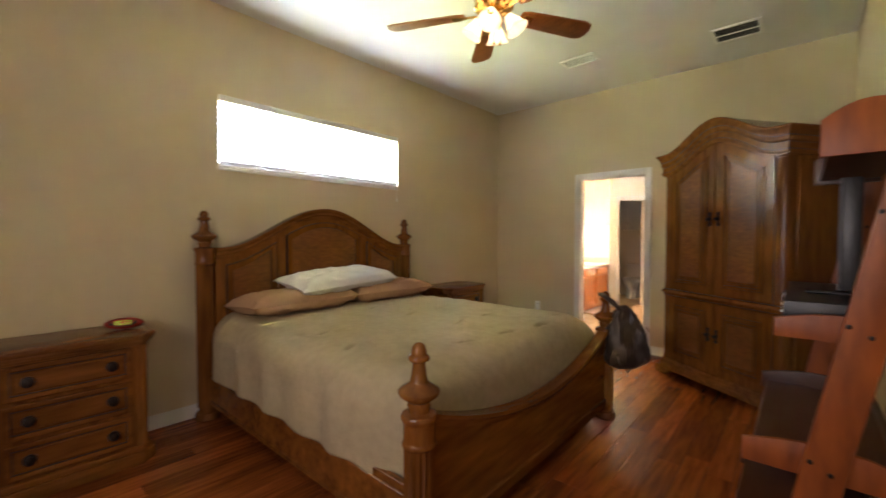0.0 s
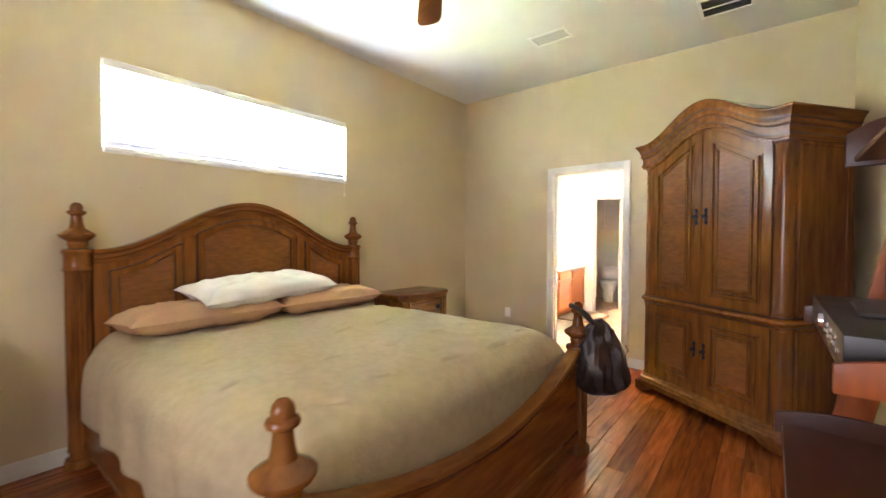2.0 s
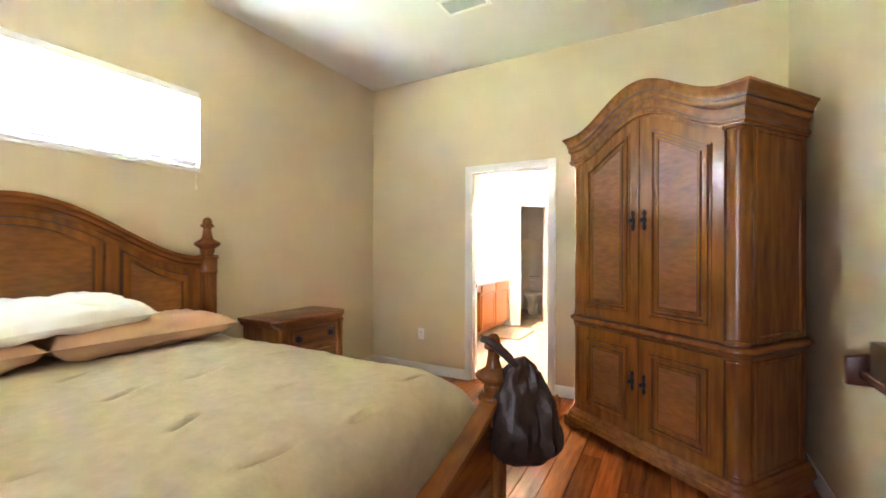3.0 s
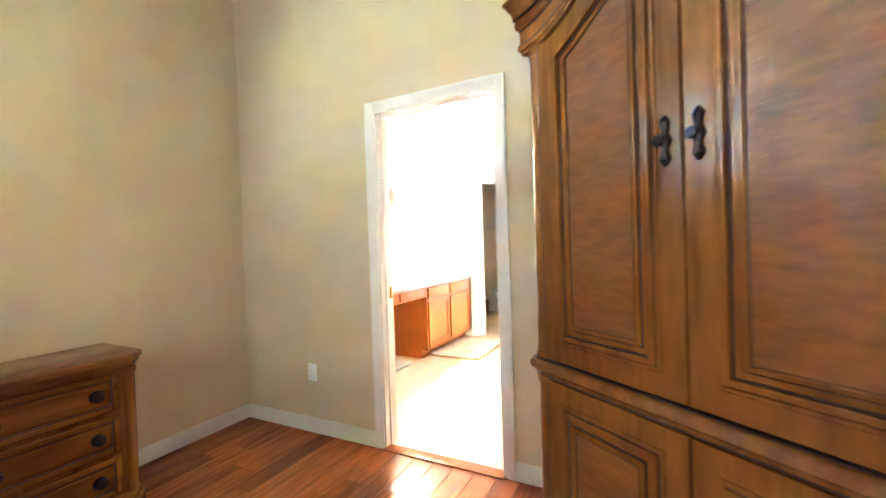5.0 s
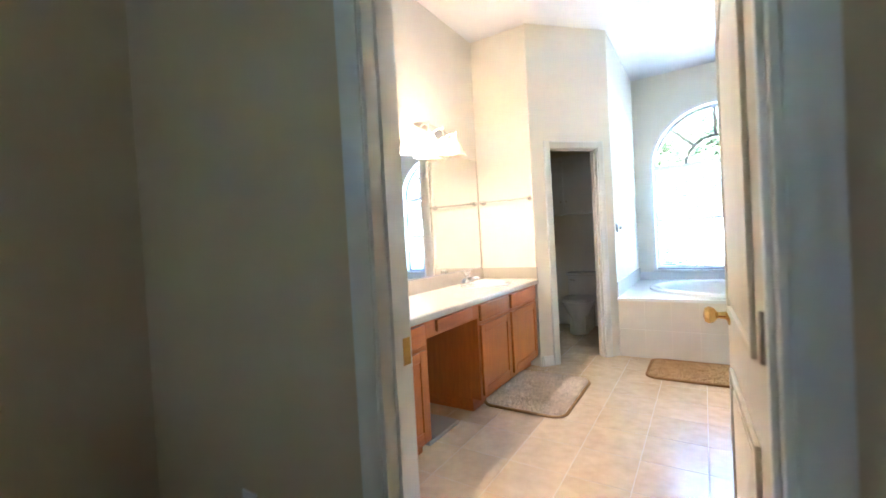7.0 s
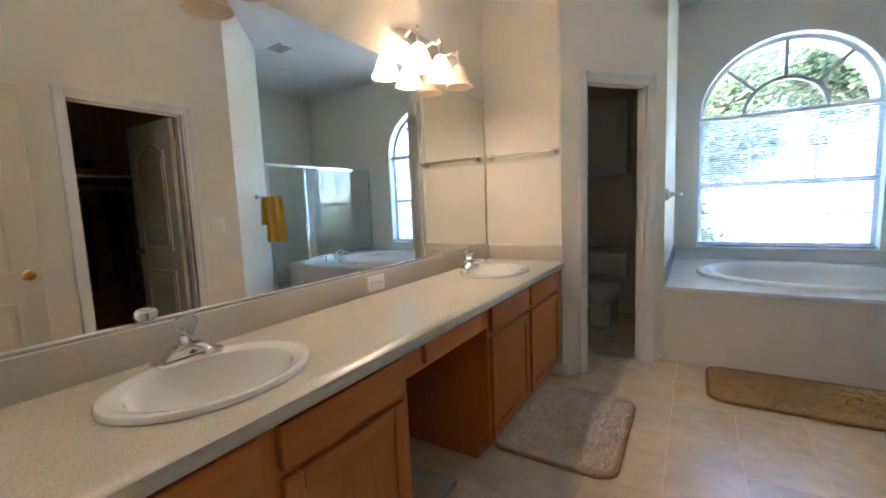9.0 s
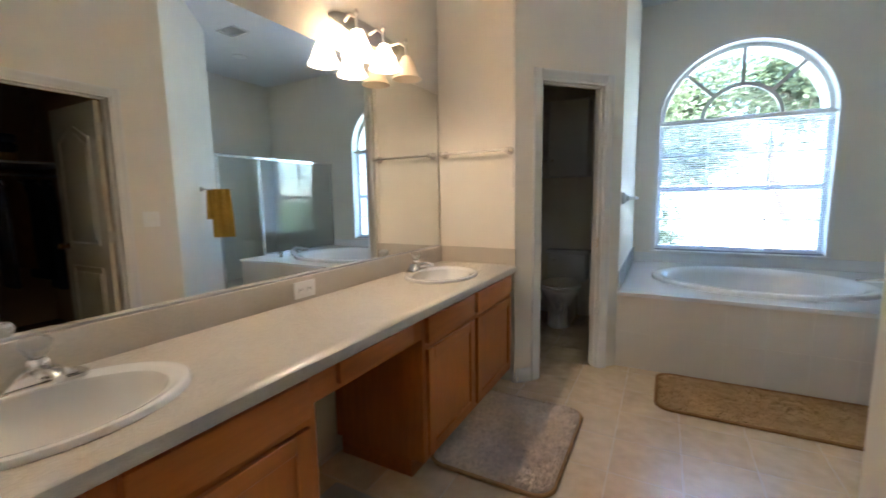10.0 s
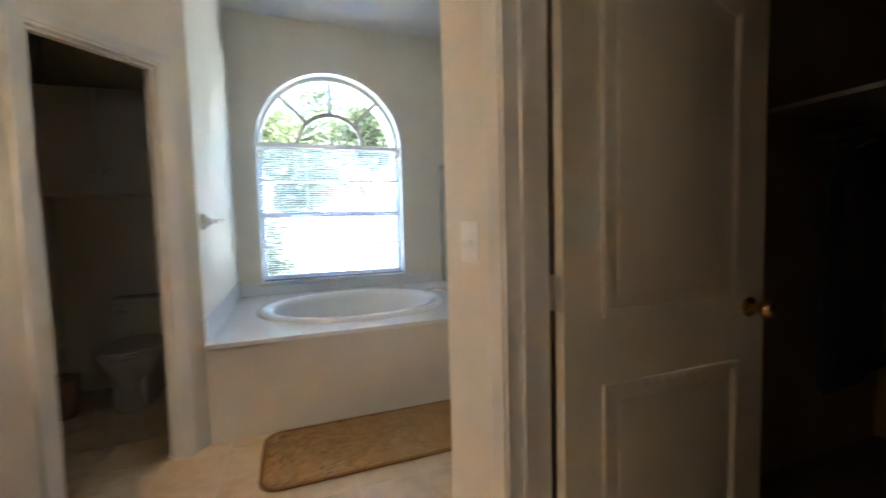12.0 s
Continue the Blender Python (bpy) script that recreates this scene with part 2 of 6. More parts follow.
# ---- mesh helpers ----
def box(x0, y0, z0, x1, y1, z1, bevel=0.0, seg=1):
    bm = bmesh.new()
    bmesh.ops.create_cube(bm, size=1)
    bmesh.ops.scale(bm, vec=(x1 - x0, y1 - y0, z1 - z0), verts=bm.verts)
    bmesh.ops.translate(bm, vec=((x0 + x1) / 2, (y0 + y1) / 2, (z0 + z1) / 2), verts=bm.verts)
    if bevel:
        bmesh.ops.bevel(bm, geom=bm.edges[:], offset=bevel, segments=seg, affect="EDGES", profile=0.6)
    return bm


def prism(outline, d0, d1, axis="y", bevel=0.0):
    """An outline of (a, b) pairs, pushed from d0 to d1 along axis: x: (y, z), y: (x, z), z: (x, y)."""
    bm = bmesh.new()
    put = {"x": lambda a, b, d: (d, a, b), "y": lambda a, b, d: (a, d, b), "z": lambda a, b, d: (a, b, d)}[axis]
    lo = [bm.verts.new(put(a, b, d0)) for a, b in outline]
    hi = [bm.verts.new(put(a, b, d1)) for a, b in outline]
    n = len(outline)
    bm.faces.new(lo[::-1])
    bm.faces.new(hi)
    for i in range(n):
        bm.faces.new((lo[i], lo[(i + 1) % n], hi[(i + 1) % n], hi[i]))
    bmesh.ops.recalc_face_normals(bm, faces=bm.faces)
    if bevel:
        bmesh.ops.bevel(bm, geom=[e for e in bm.edges if e.calc_face_angle(0) > 0.6], offset=bevel, segments=2, affect="EDGES", profile=0.6)
    return bm


def lathe(profile, seg=24, flute=0.0, flutes=16, zr=(0, 0)):
    """Radius and height pairs turned about z; between the heights zr the surface is fluted."""
    bm = bmesh.new()
    rings = []
    for r, z in profile:
        ring = []
        for i in range(seg):
            a = 2 * math.pi * i / seg
            rr = r * (1 - flute * math.sin(math.pi * flutes * i / seg) ** 2) if flute and zr[0] <= z <= zr[1] else r
            ring.append(bm.verts.new((rr * math.cos(a), rr * math.sin(a), z)))
        rings.append(ring)
    for a, b in zip(rings, rings[1:]):
        for i in range(seg):
            bm.faces.new((a[i], a[(i + 1) % seg], b[(i + 1) % seg], b[i]))
    bm.faces.new(rings[0][::-1])
    bm.faces.new(rings[-1])
    return bm


def tube(points, r, seg=10):
    """A round bar along points; r is one radius, or one for each point."""
    bm = bmesh.new()
    pts = [Vector(p) for p in points]
    rings = []
    for i, p in enumerate(pts):
        d = (pts[min(i + 1, len(pts) - 1)] - pts[max(i - 1, 0)]).normalized()
        side = d.cross(Vector((0, 0, 1)) if abs(d.z) < 0.95 else Vector((1, 0, 0))).normalized()
        up = side.cross(d)
        rad = r[i] if isinstance(r, (list, tuple)) else r
        rings.append([bm.verts.new(p + rad * (math.cos(2 * math.pi * k / seg) * side + math.sin(2 * math.pi * k / seg) * up)) for k in range(seg)])
    for a, b in zip(rings, rings[1:]):
        for k in range(seg):
            bm.faces.new((a[k], a[(k + 1) % seg], b[(k + 1) % seg], b[k]))
    bm.faces.new(rings[0][::-1])
    bm.faces.new(rings[-1])
    bmesh.ops.recalc_face_normals(bm, faces=bm.faces)
    return bm


def sphere(place, r, scale=(1, 1, 1), seg=16):
    bm = bmesh.new()
    bmesh.ops.create_uvsphere(bm, u_segments=seg, v_segments=max(8, seg // 2), radius=r)
    bmesh.ops.scale(bm, vec=scale, verts=bm.verts)
    bmesh.ops.translate(bm, vec=place, verts=bm.verts)
    return bm


def join(*bms):
    out = bmesh.new()
    for b in bms:
        me = bpy.data.meshes.new("tmp")
        b.to_mesh(me)
        b.free()
        out.from_mesh(me)
        bpy.data.meshes.remove(me)
    return out


def moved(bm, m):
    bmesh.ops.transform(bm, matrix=m, verts=bm.verts)
    return bm


def mesh_of(name, bm, mat, smooth=True):
    me = bpy.data.meshes.new(name)
    bm.to_mesh(me)
    bm.free()
    me.materials.append(mat)
    if smooth:
        for p in me.polygons:
            p.use_smooth = True
        me.set_sharp_from_angle(angle=radians(38))
    return me


def part(name, bm, mat, parent, label=""):
    ob = new(name, mesh_of(name, bm, mat))
    ob.parent = parent
    return tagged(ob, label)


def thing(name, label, category, m=None, group=""):
    ob = new(name)
    ob.empty_display_size = 0.1
    if m is not None:
        ob.matrix_basis = m
    return tagged(ob, label, category, group)


def single(name, bm, mat, label, category, group="", m=None):
    ob = new(name, mesh_of(name, bm, mat))
    if m is not None:
        ob.matrix_basis = m
    return tagged(ob, label, category, group)


def structure(name, bm, mat, label):
    return tagged(new(name, mesh_of(name, bm, mat)), label, "", "", "structure")


# ---- structure ----
H, HB = 3.05, 3.16            # ceilings: bedroom, bathroom
W = 3.62                      # bedroom width
T = 0.12


def wall_y(x0, x1, y0, y1, h, holes):
    """Wall between y0 and y1 with rectangular holes (x0, x1, z0, z1)."""
    bms, x = [], x0
    for a, b, z0, z1 in sorted(holes):
        if a > x:
            bms.append(box(x, y0, 0, a, y1, h))
        if z0 > 0:
            bms.append(box(a, y0, 0, b, y1, z0))
        bms.append(box(a, y0, z1, b, y1, h))
        x = b
    if x1 > x:
        bms.append(box(x, y0, 0, x1, y1, h))
    return join(*bms)


def wall_x(y0, y1, x0, x1, h, holes):
    bms, y = [], y0
    for a, b, z0, z1 in sorted(holes):
        bms.append(box(x0, y, 0, x1, a, h))
        if z0 > 0:
            bms.append(box(x0, a, 0, x1, b, z0))
        bms.append(box(x0, a, z1, x1, b, h))
        y = b
    bms.append(box(x0, y, 0, x1, y1, h))
    return join(*bms)


DX0, DX1, DTOP = 1.215, 1.978, 2.03         # doorway from bedroom to bathroom
WY0, WY1, WZ0, WZ1 = -3.735, -1.928, 1.822, 2.387   # bedroom window
CY0, CY1 = 1.14, 1.855                      # closet doorway
XC = 2.10                                   # closet wall
YT = 2.92                                   # wall with the towel bar
AX, AY, BX, BY = 0.585, 2.92, 1.150, 3.53   # slanted wall of the toilet room
YE = 5.17                                   # outer wall with the arched window
XG = 3.16                                   # shower glass
BWX0, BWX1, BWZ0, BWZ1 = 1.345, 2.745, 0.69, 2.0

structure("wall_west", wall_x(BACK - 0.2, 0.06, -0.2, 0, H + 0.15, [(WY0, WY1, WZ0, WZ1)]), M_WALL, "beige painted bedroom wall with a high window")
structure("wall_bath_west", box(-0.2, 0.06, 0, 0, YE + 0.2, HB + 0.04), M_WALLB, "cream painted bathroom wall behind the vanity")
structure("wall_south", moved(wall_y(0, W, 0, 0.2, H + 0.15, [(1.9, 3.3, 0.9, 2.1)]), Matrix.Translation((0, BACK - 0.2, 0))), M_WALL, "plain beige bedroom wall with a window")
structure("wall_east", box(W, BACK - 0.2, 0, W + T, 0.06, H + 0.15), M_WALL, "beige painted bedroom wall beside the shelf")
structure("wall_north", wall_y(0, W + T, 0, 0.06, HB + 0.04, [(DX0, DX1, 0, DTOP)]), M_WALL, "beige bedroom wall with the bathroom doorway")
structure("wall_bath_south", wall_y(0, 4.6, 0.06, T, HB + 0.04, [(DX0, DX1, 0, DTOP)]), M_WALLB, "cream bathroom wall with the doorway")
structure("wall_closet", wall_x(T, 2.24, XC, XC + T, HB + 0.04, [(CY0, CY1, 0, DTOP)]), M_WALLB, "cream bathroom wall with the closet doorway")
structure("wall_shower_slant", prism([(XC, 2.24), (XG, 3.28), (XG + 0.09, 3.19), (XC + T, 2.24)], 0, HB + 0.04, "z"), M_WALLB, "cream slanted wall between closet and shower")
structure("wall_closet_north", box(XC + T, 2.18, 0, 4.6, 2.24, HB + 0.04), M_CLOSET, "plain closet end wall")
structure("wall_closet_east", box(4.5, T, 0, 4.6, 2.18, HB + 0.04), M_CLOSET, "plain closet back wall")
structure("wall_shower_south", box(XG, 3.19, 0, 4.6, 3.28, HB + 0.04), M_WALLB, "plain shower end wall")
structure("wall_shower_east", box(4.5, 3.28, 0, 4.6, YE, HB + 0.04), M_WALLB, "plain shower wall")
structure("wall_towel", box(0, YT, 0, AX - 0.02, YT + 0.1, HB + 0.04), M_WALLB, "cream wall with the towel bar")


def along(s, d=0.0):
    """A place on the slanted wall: share s of its length, d metres behind its face."""
    L = math.hypot(BX - AX, BY - AY)
    nx, ny = -(BY - AY) / L, (BX - AX) / L
    return (AX + (BX - AX) * s + nx * d, AY + (BY - AY) * s + ny * d)


TS0, TS1 = 0.20, 0.82
slant = join(prism([along(-0.03), along(TS0), along(TS0, 0.1), along(-0.03, 0.1)], 0, HB + 0.04, "z"),
             prism([along(TS0), along(TS1), along(TS1, 0.1), along(TS0, 0.1)], DTOP, HB + 0.04, "z"),
             prism([along(TS1), along(1.0), along(1.0, 0.1), along(TS1, 0.1)], 0, HB + 0.04, "z"))
structure("wall_toilet_slant", slant, M_WALLB, "cream slanted wall with the toilet doorway")
structure("wall_alcove", box(BX - 0.1, BY, 0, BX, YE, HB + 0.04), M_WALLB, "cream wall beside the bathtub")


def arch(cx, half, z0, zs, n=24):
    """Outline of an arched opening: straight to zs, then a half circle."""
    return [(cx - half, z0), (cx + half, z0)] + [(cx + half * math.cos(math.pi * i / n), zs + half * math.sin(math.pi * i / n)) for i in range(n + 1)]


BCX, BHALF = (BWX0 + BWX1) / 2, (BWX1 - BWX0) / 2


def arched_wall():
    n = 16
    arc = [(BCX + BHALF * math.cos(math.pi / 2 * i / n), BWZ1 + BHALF * math.sin(math.pi / 2 * i / n)) for i in range(n + 1)]
    right = [(4.6, 0), (4.6, HB + 0.04), (BCX, HB + 0.04)] + arc[::-1] + [(BWX1, BWZ0), (BWX1, 0)]
    left = [(-0.2, 0), (-0.2, HB + 0.04), (BCX, HB + 0.04)] + [(2 * BCX - x, z) for x, z in arc[::-1]] + [(BWX0, BWZ0), (BWX0, 0)]
    return join(prism(right, YE, YE + 0.2, "y"), prism(left, YE, YE + 0.2, "y"), box(BWX0, YE, 0, BWX1, YE + 0.2, BWZ0))


structure("wall_bath_north", arched_wall(), M_WALLB, "cream outer wall with an arched window opening")
structure("ceiling", box(-0.2, BACK - 0.2, H, W + T, 0.0, H + 0.12), M_CEIL, "white textured bedroom ceiling")
structure("ceiling_bath", box(-0.2, 0.0, HB, 4.6, YE + 0.2, HB + 0.12), M_CEIL, "white textured bathroom ceiling")
floor = structure("floor", box(-0.2, BACK - 0.2, -0.12, W + T, 0.06, -0.006), M_GAP, "glossy red-brown wooden plank floor")
floor_bath = structure("floor_bath", box(-0.2, 0.06, -0.12, 4.6, YE + 0.2, -0.0009), M_GROUT, "beige vinyl tile bathroom floor")


def baseboard(name, outline_pts):
    """A moulded board, 95 mm high, along a line of (x, y) with the room on its left."""
    bms = []
    for (x0, y0), (x1, y1) in zip(outline_pts, outline_pts[1:]):
        L = math.hypot(x1 - x0, y1 - y0)
        prof = [(0, 0), (-0.014, 0), (-0.014, 0.066), (-0.010, 0.076), (-0.010, 0.084), (-0.004, 0.095), (0, 0.095)]
        b = prism([(-a, z) for a, z in prof], 0, L, "x")
        bms.append(moved(b, Matrix.Translation((x0, y0, 0)) @ Matrix.Rotation(math.atan2(y1 - y0, x1 - x0), 4, "Z")))
    return structure(name, join(*bms), M_TRIM, "white moulded baseboard")


baseboard("baseboard_north", [(DX0 - 0.06, -0.001), (0.0, -0.001)][::1])
baseboard("baseboard_north_b", [(W, -0.001), (DX1 + 0.06, -0.001)])
baseboard("baseboard_west", [(0.001, 0.0), (0.001, BACK)])
baseboard("baseboard_east", [(W - 0.001, BACK), (W - 0.001, 0.0)])
baseboard("baseboard_south", [(0.0, BACK + 0.001), (W, BACK + 0.001)])
baseboard("baseboard_toilet", [along(TS0 - 0.075, -0.001), along(0.0, -0.001), (AX - 0.03, YT - 0.001)])
baseboard("baseboard_closet", [(XC - 0.001, CY1 + 0.06), (XC - 0.001, 2.24)])
baseboard("baseboard_slant", [(XC, 2.241), (XG - 0.02, 3.26)])


def casing(name, w, h, label, m):
    """Door casing on one face: local x along the wall from 0 to w, the face at y = 0, room towards -y."""
    ob = thing(name, label, "", m)
    ob["kind"] = "structure"
    prof = [(0, 0), (0.058, 0), (0.058, -0.016), (0.046, -0.018), (0.036, -0.013), (0.014, -0.011), (0.0, -0.008)]
    part("casing_jamb", prism([(-a, b) for a, b in prof], 0, h + 0.058, "z"), M_TRIM, ob)
    part("casing_jamb", prism([(w + a, b) for a, b in prof], 0, h + 0.058, "z"), M_TRIM, ob)
    part("casing_head", moved(prism([(a, b) for a, b in prof], 0, w, "z"), Matrix(((0, 0, 1, 0), (0, 1, 0, 0), (1, 0, 0, h), (0, 0, 0, 1)))), M_TRIM, ob)
    return ob


def jamb(name, w, h, t, m, label):
    """The lining of a doorway with its stop strip."""
    ob = thing(name, label, "", m)
    ob["kind"] = "structure"
    part("jamb_side", join(box(-0.001, -0.001, 0, 0.012, t + 0.001, h), box(0.012, t * 0.35, 0, 0.022, t * 0.35 + 0.03, h - 0.012)), M_TRIM, ob)
    part("jamb_side", join(box(w - 0.012, -0.001, 0, w + 0.001, t + 0.001, h), box(w - 0.022, t * 0.35, 0, w - 0.012, t * 0.35 + 0.03, h - 0.012)), M_TRIM, ob)
    part("jamb_head", join(box(0.012, -0.001, h - 0.012, w - 0.012, t + 0.001, h + 0.001), box(0.022, t * 0.35, h - 0.022, w - 0.022, t * 0.35 + 0.03, h - 0.012)), M_TRIM, ob)
    return ob


casing("doorway_trim_bedroom", DX1 - DX0, DTOP, "white moulded door casing", pose(DX0, 0, 0))
casing("doorway_trim_bathroom", DX1 - DX0, DTOP, "white moulded door casing", pose(DX1, T, 0, 0, 0, 180))
entry_jamb = jamb("doorway_lining_bathroom", DX1 - DX0, DTOP, T, pose(DX0, 0, 0), "white door lining with brass strike plate")
part("strike_plate", box(0.0115, 0.085, 0.90, 0.0135, 0.115, 0.97, 0.0005), M_BRASS, entry_jamb, "brass strike plate")
casing("doorway_trim_closet", CY1 - CY0, DTOP, "cream moulded door casing", pose(XC, CY1, 0, 0, 0, -90))
jamb("doorway_lining_closet", CY1 - CY0, DTOP, T, pose(XC, CY1, 0, 0, 0, -90), "cream closet door lining")
SLA = math.degrees(math.atan2(BY - AY, BX - AX))
SLL = math.hypot(BX - AX, BY - AY)
casing("doorway_trim_toilet", (TS1 - TS0) * SLL, DTOP, "white moulded door casing", pose(*along(TS0), 0, 0, 0, SLA))
tj = jamb("doorway_lining_toilet", (TS1 - TS0) * SLL, DTOP, 0.1, pose(*along(TS0), 0, 0, 0, SLA), "white toilet door lining with strike plate")
part("strike_plate", box((TS1 - TS0) * SLL - 0.0135, 0.03, 0.90, (TS1 - TS0) * SLL - 0.0115, 0.06, 0.97, 0.0005), M_BRASS, tj, "brass strike plate")
structure("threshold", prism([(DX0, -0.03), (DX1, -0.03), (DX1, 0.05), (DX0, 0.05)], -0.006, 0.008, "z", 0.003), M_PLANK, "wooden threshold strip")


# ---- bedroom things ----
def turned_post(height, z_flute, big):
    """Turned bed post: fluted shaft, collar, disc and finial."""
    r = 0.060 if big else 0.058
    f = height - 0.27
    prof = [(r * 0.95, 0.0), (r * 1.28, 0.010), (r * 1.32, 0.035), (r * 1.22, 0.055), (r * 0.95, 0.062), (r * 0.90, 0.085), (r * 1.04, 0.10), (r, 0.12), (r, z_flute), (r, f - 0.128), (r * 1.0, f - 0.118),
            (r * 1.11, f - 0.113), (r * 1.13, f - 0.104), (r * 1.06, f - 0.097), (r * 1.03, f - 0.09), (r * 1.03, f - 0.028), (r * 1.08, f - 0.022), (r * 1.17, f - 0.012), (r * 1.19, f - 0.003), (r * 1.10, f + 0.006),
            (r * 0.66, f + 0.012), (r * 0.70, f + 0.026), (r * 0.78, f + 0.038), (r * 0.72, f + 0.050), (r * 0.90, f + 0.058), (r * 1.26, f + 0.074), (r * 1.36, f + 0.084), (r * 1.36, f + 0.092), (r * 1.24, f + 0.099),
            (r * 0.86, f + 0.112), (r * 0.60, f + 0.124), (r * 0.50, f + 0.150), (r * 0.42, f + 0.185), (r * 0.44, f + 0.196), (r * 0.68, f + 0.205), (r * 0.72, f + 0.213), (r * 0.66, f + 0.221), (r * 0.50, f + 0.226),
            (r * 0.50, f + 0.240), (r * 0.42, f + 0.256), (r * 0.25, f + 0.267), (0.003, f + 0.27)]
    return lathe(prof, 64, 0.16, 16, (z_flute - 0.001, f - 0.127))


YC = -2.903            # middle of the bed
PY = 0.972             # posts to either side of it
bed = thing("bed", "king bed of antique brown wood with turned posts and arched headboard", "bed", pose(0, YC, 0))
for y in (-PY, PY):
    part("head_post", moved(turned_post(1.50, 0.2, True), pose(0.098, y, 0)), M_WOOD, bed)
    part("foot_post", moved(turned_post(0.92, 0.14, False), pose(2.24, y * 0.985, 0)), M_WOOD, bed)


def crest(y, off=0.0):
    """Height of the headboard's arched top at y from its middle."""
    a = abs(y) / 0.91
    return 1.235 + 0.325 * (0.5 + 0.5 * math.cos(math.pi * min(1, a * 1.04))) ** 0.9 - off


ys = [-0.91 + 1.82 * i / 48 for i in range(49)]
part("headboard", prism([(-0.91, 0.25)] + [(0.91, 0.25)] + [(y, crest(y, 0.03)) for y in ys[::-1]], 0.085, 0.115, "x"), M_WOOD, bed)
rail_prof = [(0.060, 0.0), (0.150, 0.0), (0.150, -0.02), (0.138, -0.032), (0.140, -0.052), (0.126, -0.060), (0.124, -0.085), (0.06, -0.085)]


def swept(profile, line):
    """A moulding profile of (x, z) carried along a line of (y, z)."""
    bm = bmesh.new()
    rings = [[bm.verts.new((px, y, z + pz)) for px, pz in profile] for y, z in line]
    n = len(profile)
    for a, b in zip(rings, rings[1:]):
        for i in range(n):
            bm.faces.new((a[i], a[(i + 1) % n], b[(i + 1) % n], b[i]))
    bm.faces.new(rings[0])
    bm.faces.new(rings[-1][::-1])
    bmesh.ops.recalc_face_normals(bm, faces=bm.faces)
    return bm


part("headboard_rail", swept(rail_prof, [(y, crest(y)) for y in ys]), M_WOODH, bed, "moulded arched top rail")


def arched_frame(y0, y1, off, width, x0, x1, zb):
    """A raised moulding round a panel whose top follows the crest."""
    n = 16
    outer = [(y0 + (y1 - y0) * i / n, crest(y0 + (y1 - y0) * i / n, off)) for i in range(n + 1)]
    inner = [(y0 + width + (y1 - y0 - 2 * width) * i / n, crest(y0 + (y1 - y0) * i / n, off + width)) for i in range(n + 1)]
    bms = [prism([outer[i], outer[i + 1], inner[i + 1], inner[i]], x0, x1, "x") for i in range(n)]
    bms.append(prism([(y0, zb), (y0 + width, zb), inner[0], outer[0]], x0, x1, "x"))
    bms.append(prism([(y1, zb), outer[n], inner[n], (y1 - width, zb)], x0, x1, "x"))
    return join(*bms)


for a, b, off in ((-0.36, 0.36, 0.135), (-0.83, -0.46, 0.145), (0.46, 0.83, 0.145)):
    n = 16
    part("panel", prism([(a + 0.02, 0.4), (b - 0.02, 0.4)] + [(b - 0.02 + (a - b + 0.04) * i / n, crest(b + (a - b) * i / n, off + 0.03)) for i in range(n + 1)], 0.116, 0.120, "x"),
         M_PANEL, bed, "mottled reddish veneer panel")
    part("panel_moulding", arched_frame(a, b, off - 0.01, 0.035, 0.114, 0.132, 0.4), M_WOOD, bed)
    part("glaze_line", arched_frame(a - 0.007, b + 0.007, off - 0.017, 0.008, 0.113, 0.1265, 0.4), M_GLAZE, bed, "dark antique glaze line")
    part("glaze_line", arched_frame(a + 0.034, b - 0.034, off + 0.023, 0.007, 0.113, 0.1245, 0.4), M_GLAZE, bed, "dark antique glaze line")
for y in (-0.41, 0.41):
    part("headboard_stile", box(0.113, y - 0.035, 0.4, 0.127, y + 0.035, crest(y, 0.11), 0.004), M_WOOD, bed)


def dip(y):
    return 0.440 + 0.19 * (y / 0.92) ** 2


ys2 = [-0.90 + 1.80 * i / 36 for i in range(37)]
part("footboard", prism([(-0.90, 0.12), (0.90, 0.12)] + [(y, dip(y)) for y in ys2[::-1]], 2.225, 2.255, "x"), M_WOODH, bed)
part("footboard_rail", swept([(2.205, 0.02), (2.278, 0.02), (2.284, 0.005), (2.270, -0.012), (2.266, -0.03), (2.205, -0.03)], [(y, dip(y)) for y in ys2]), M_WOODH, bed)
part("footboard_base", box(2.215, -0.90, 0.10, 2.272, 0.90, 0.16, 0.006), M_WOODH, bed)
for y in (-0.955, 0.955):
    rail = part("side_rail", box(0.12, y - 0.015, 0.12, 2.2, y + 0.015, 0.36, 0.004), M_WOODH, bed)
    part("moulding", box(0.12, y - 0.020, 0.115, 2.2, y + 0.020, 0.15, 0.005), M_WOODH, rail)
    part("moulding", box(0.12, y - 0.022, 0.30, 2.2, y + 0.022, 0.325, 0.005), M_WOODH, rail)
single("mattress", box(0.16, YC - 0.90, 0.30, 2.16, YC + 0.90, 0.655, 0.04, 3), M_PILLOWW, "thick white mattress under the coverlet", "mattress")


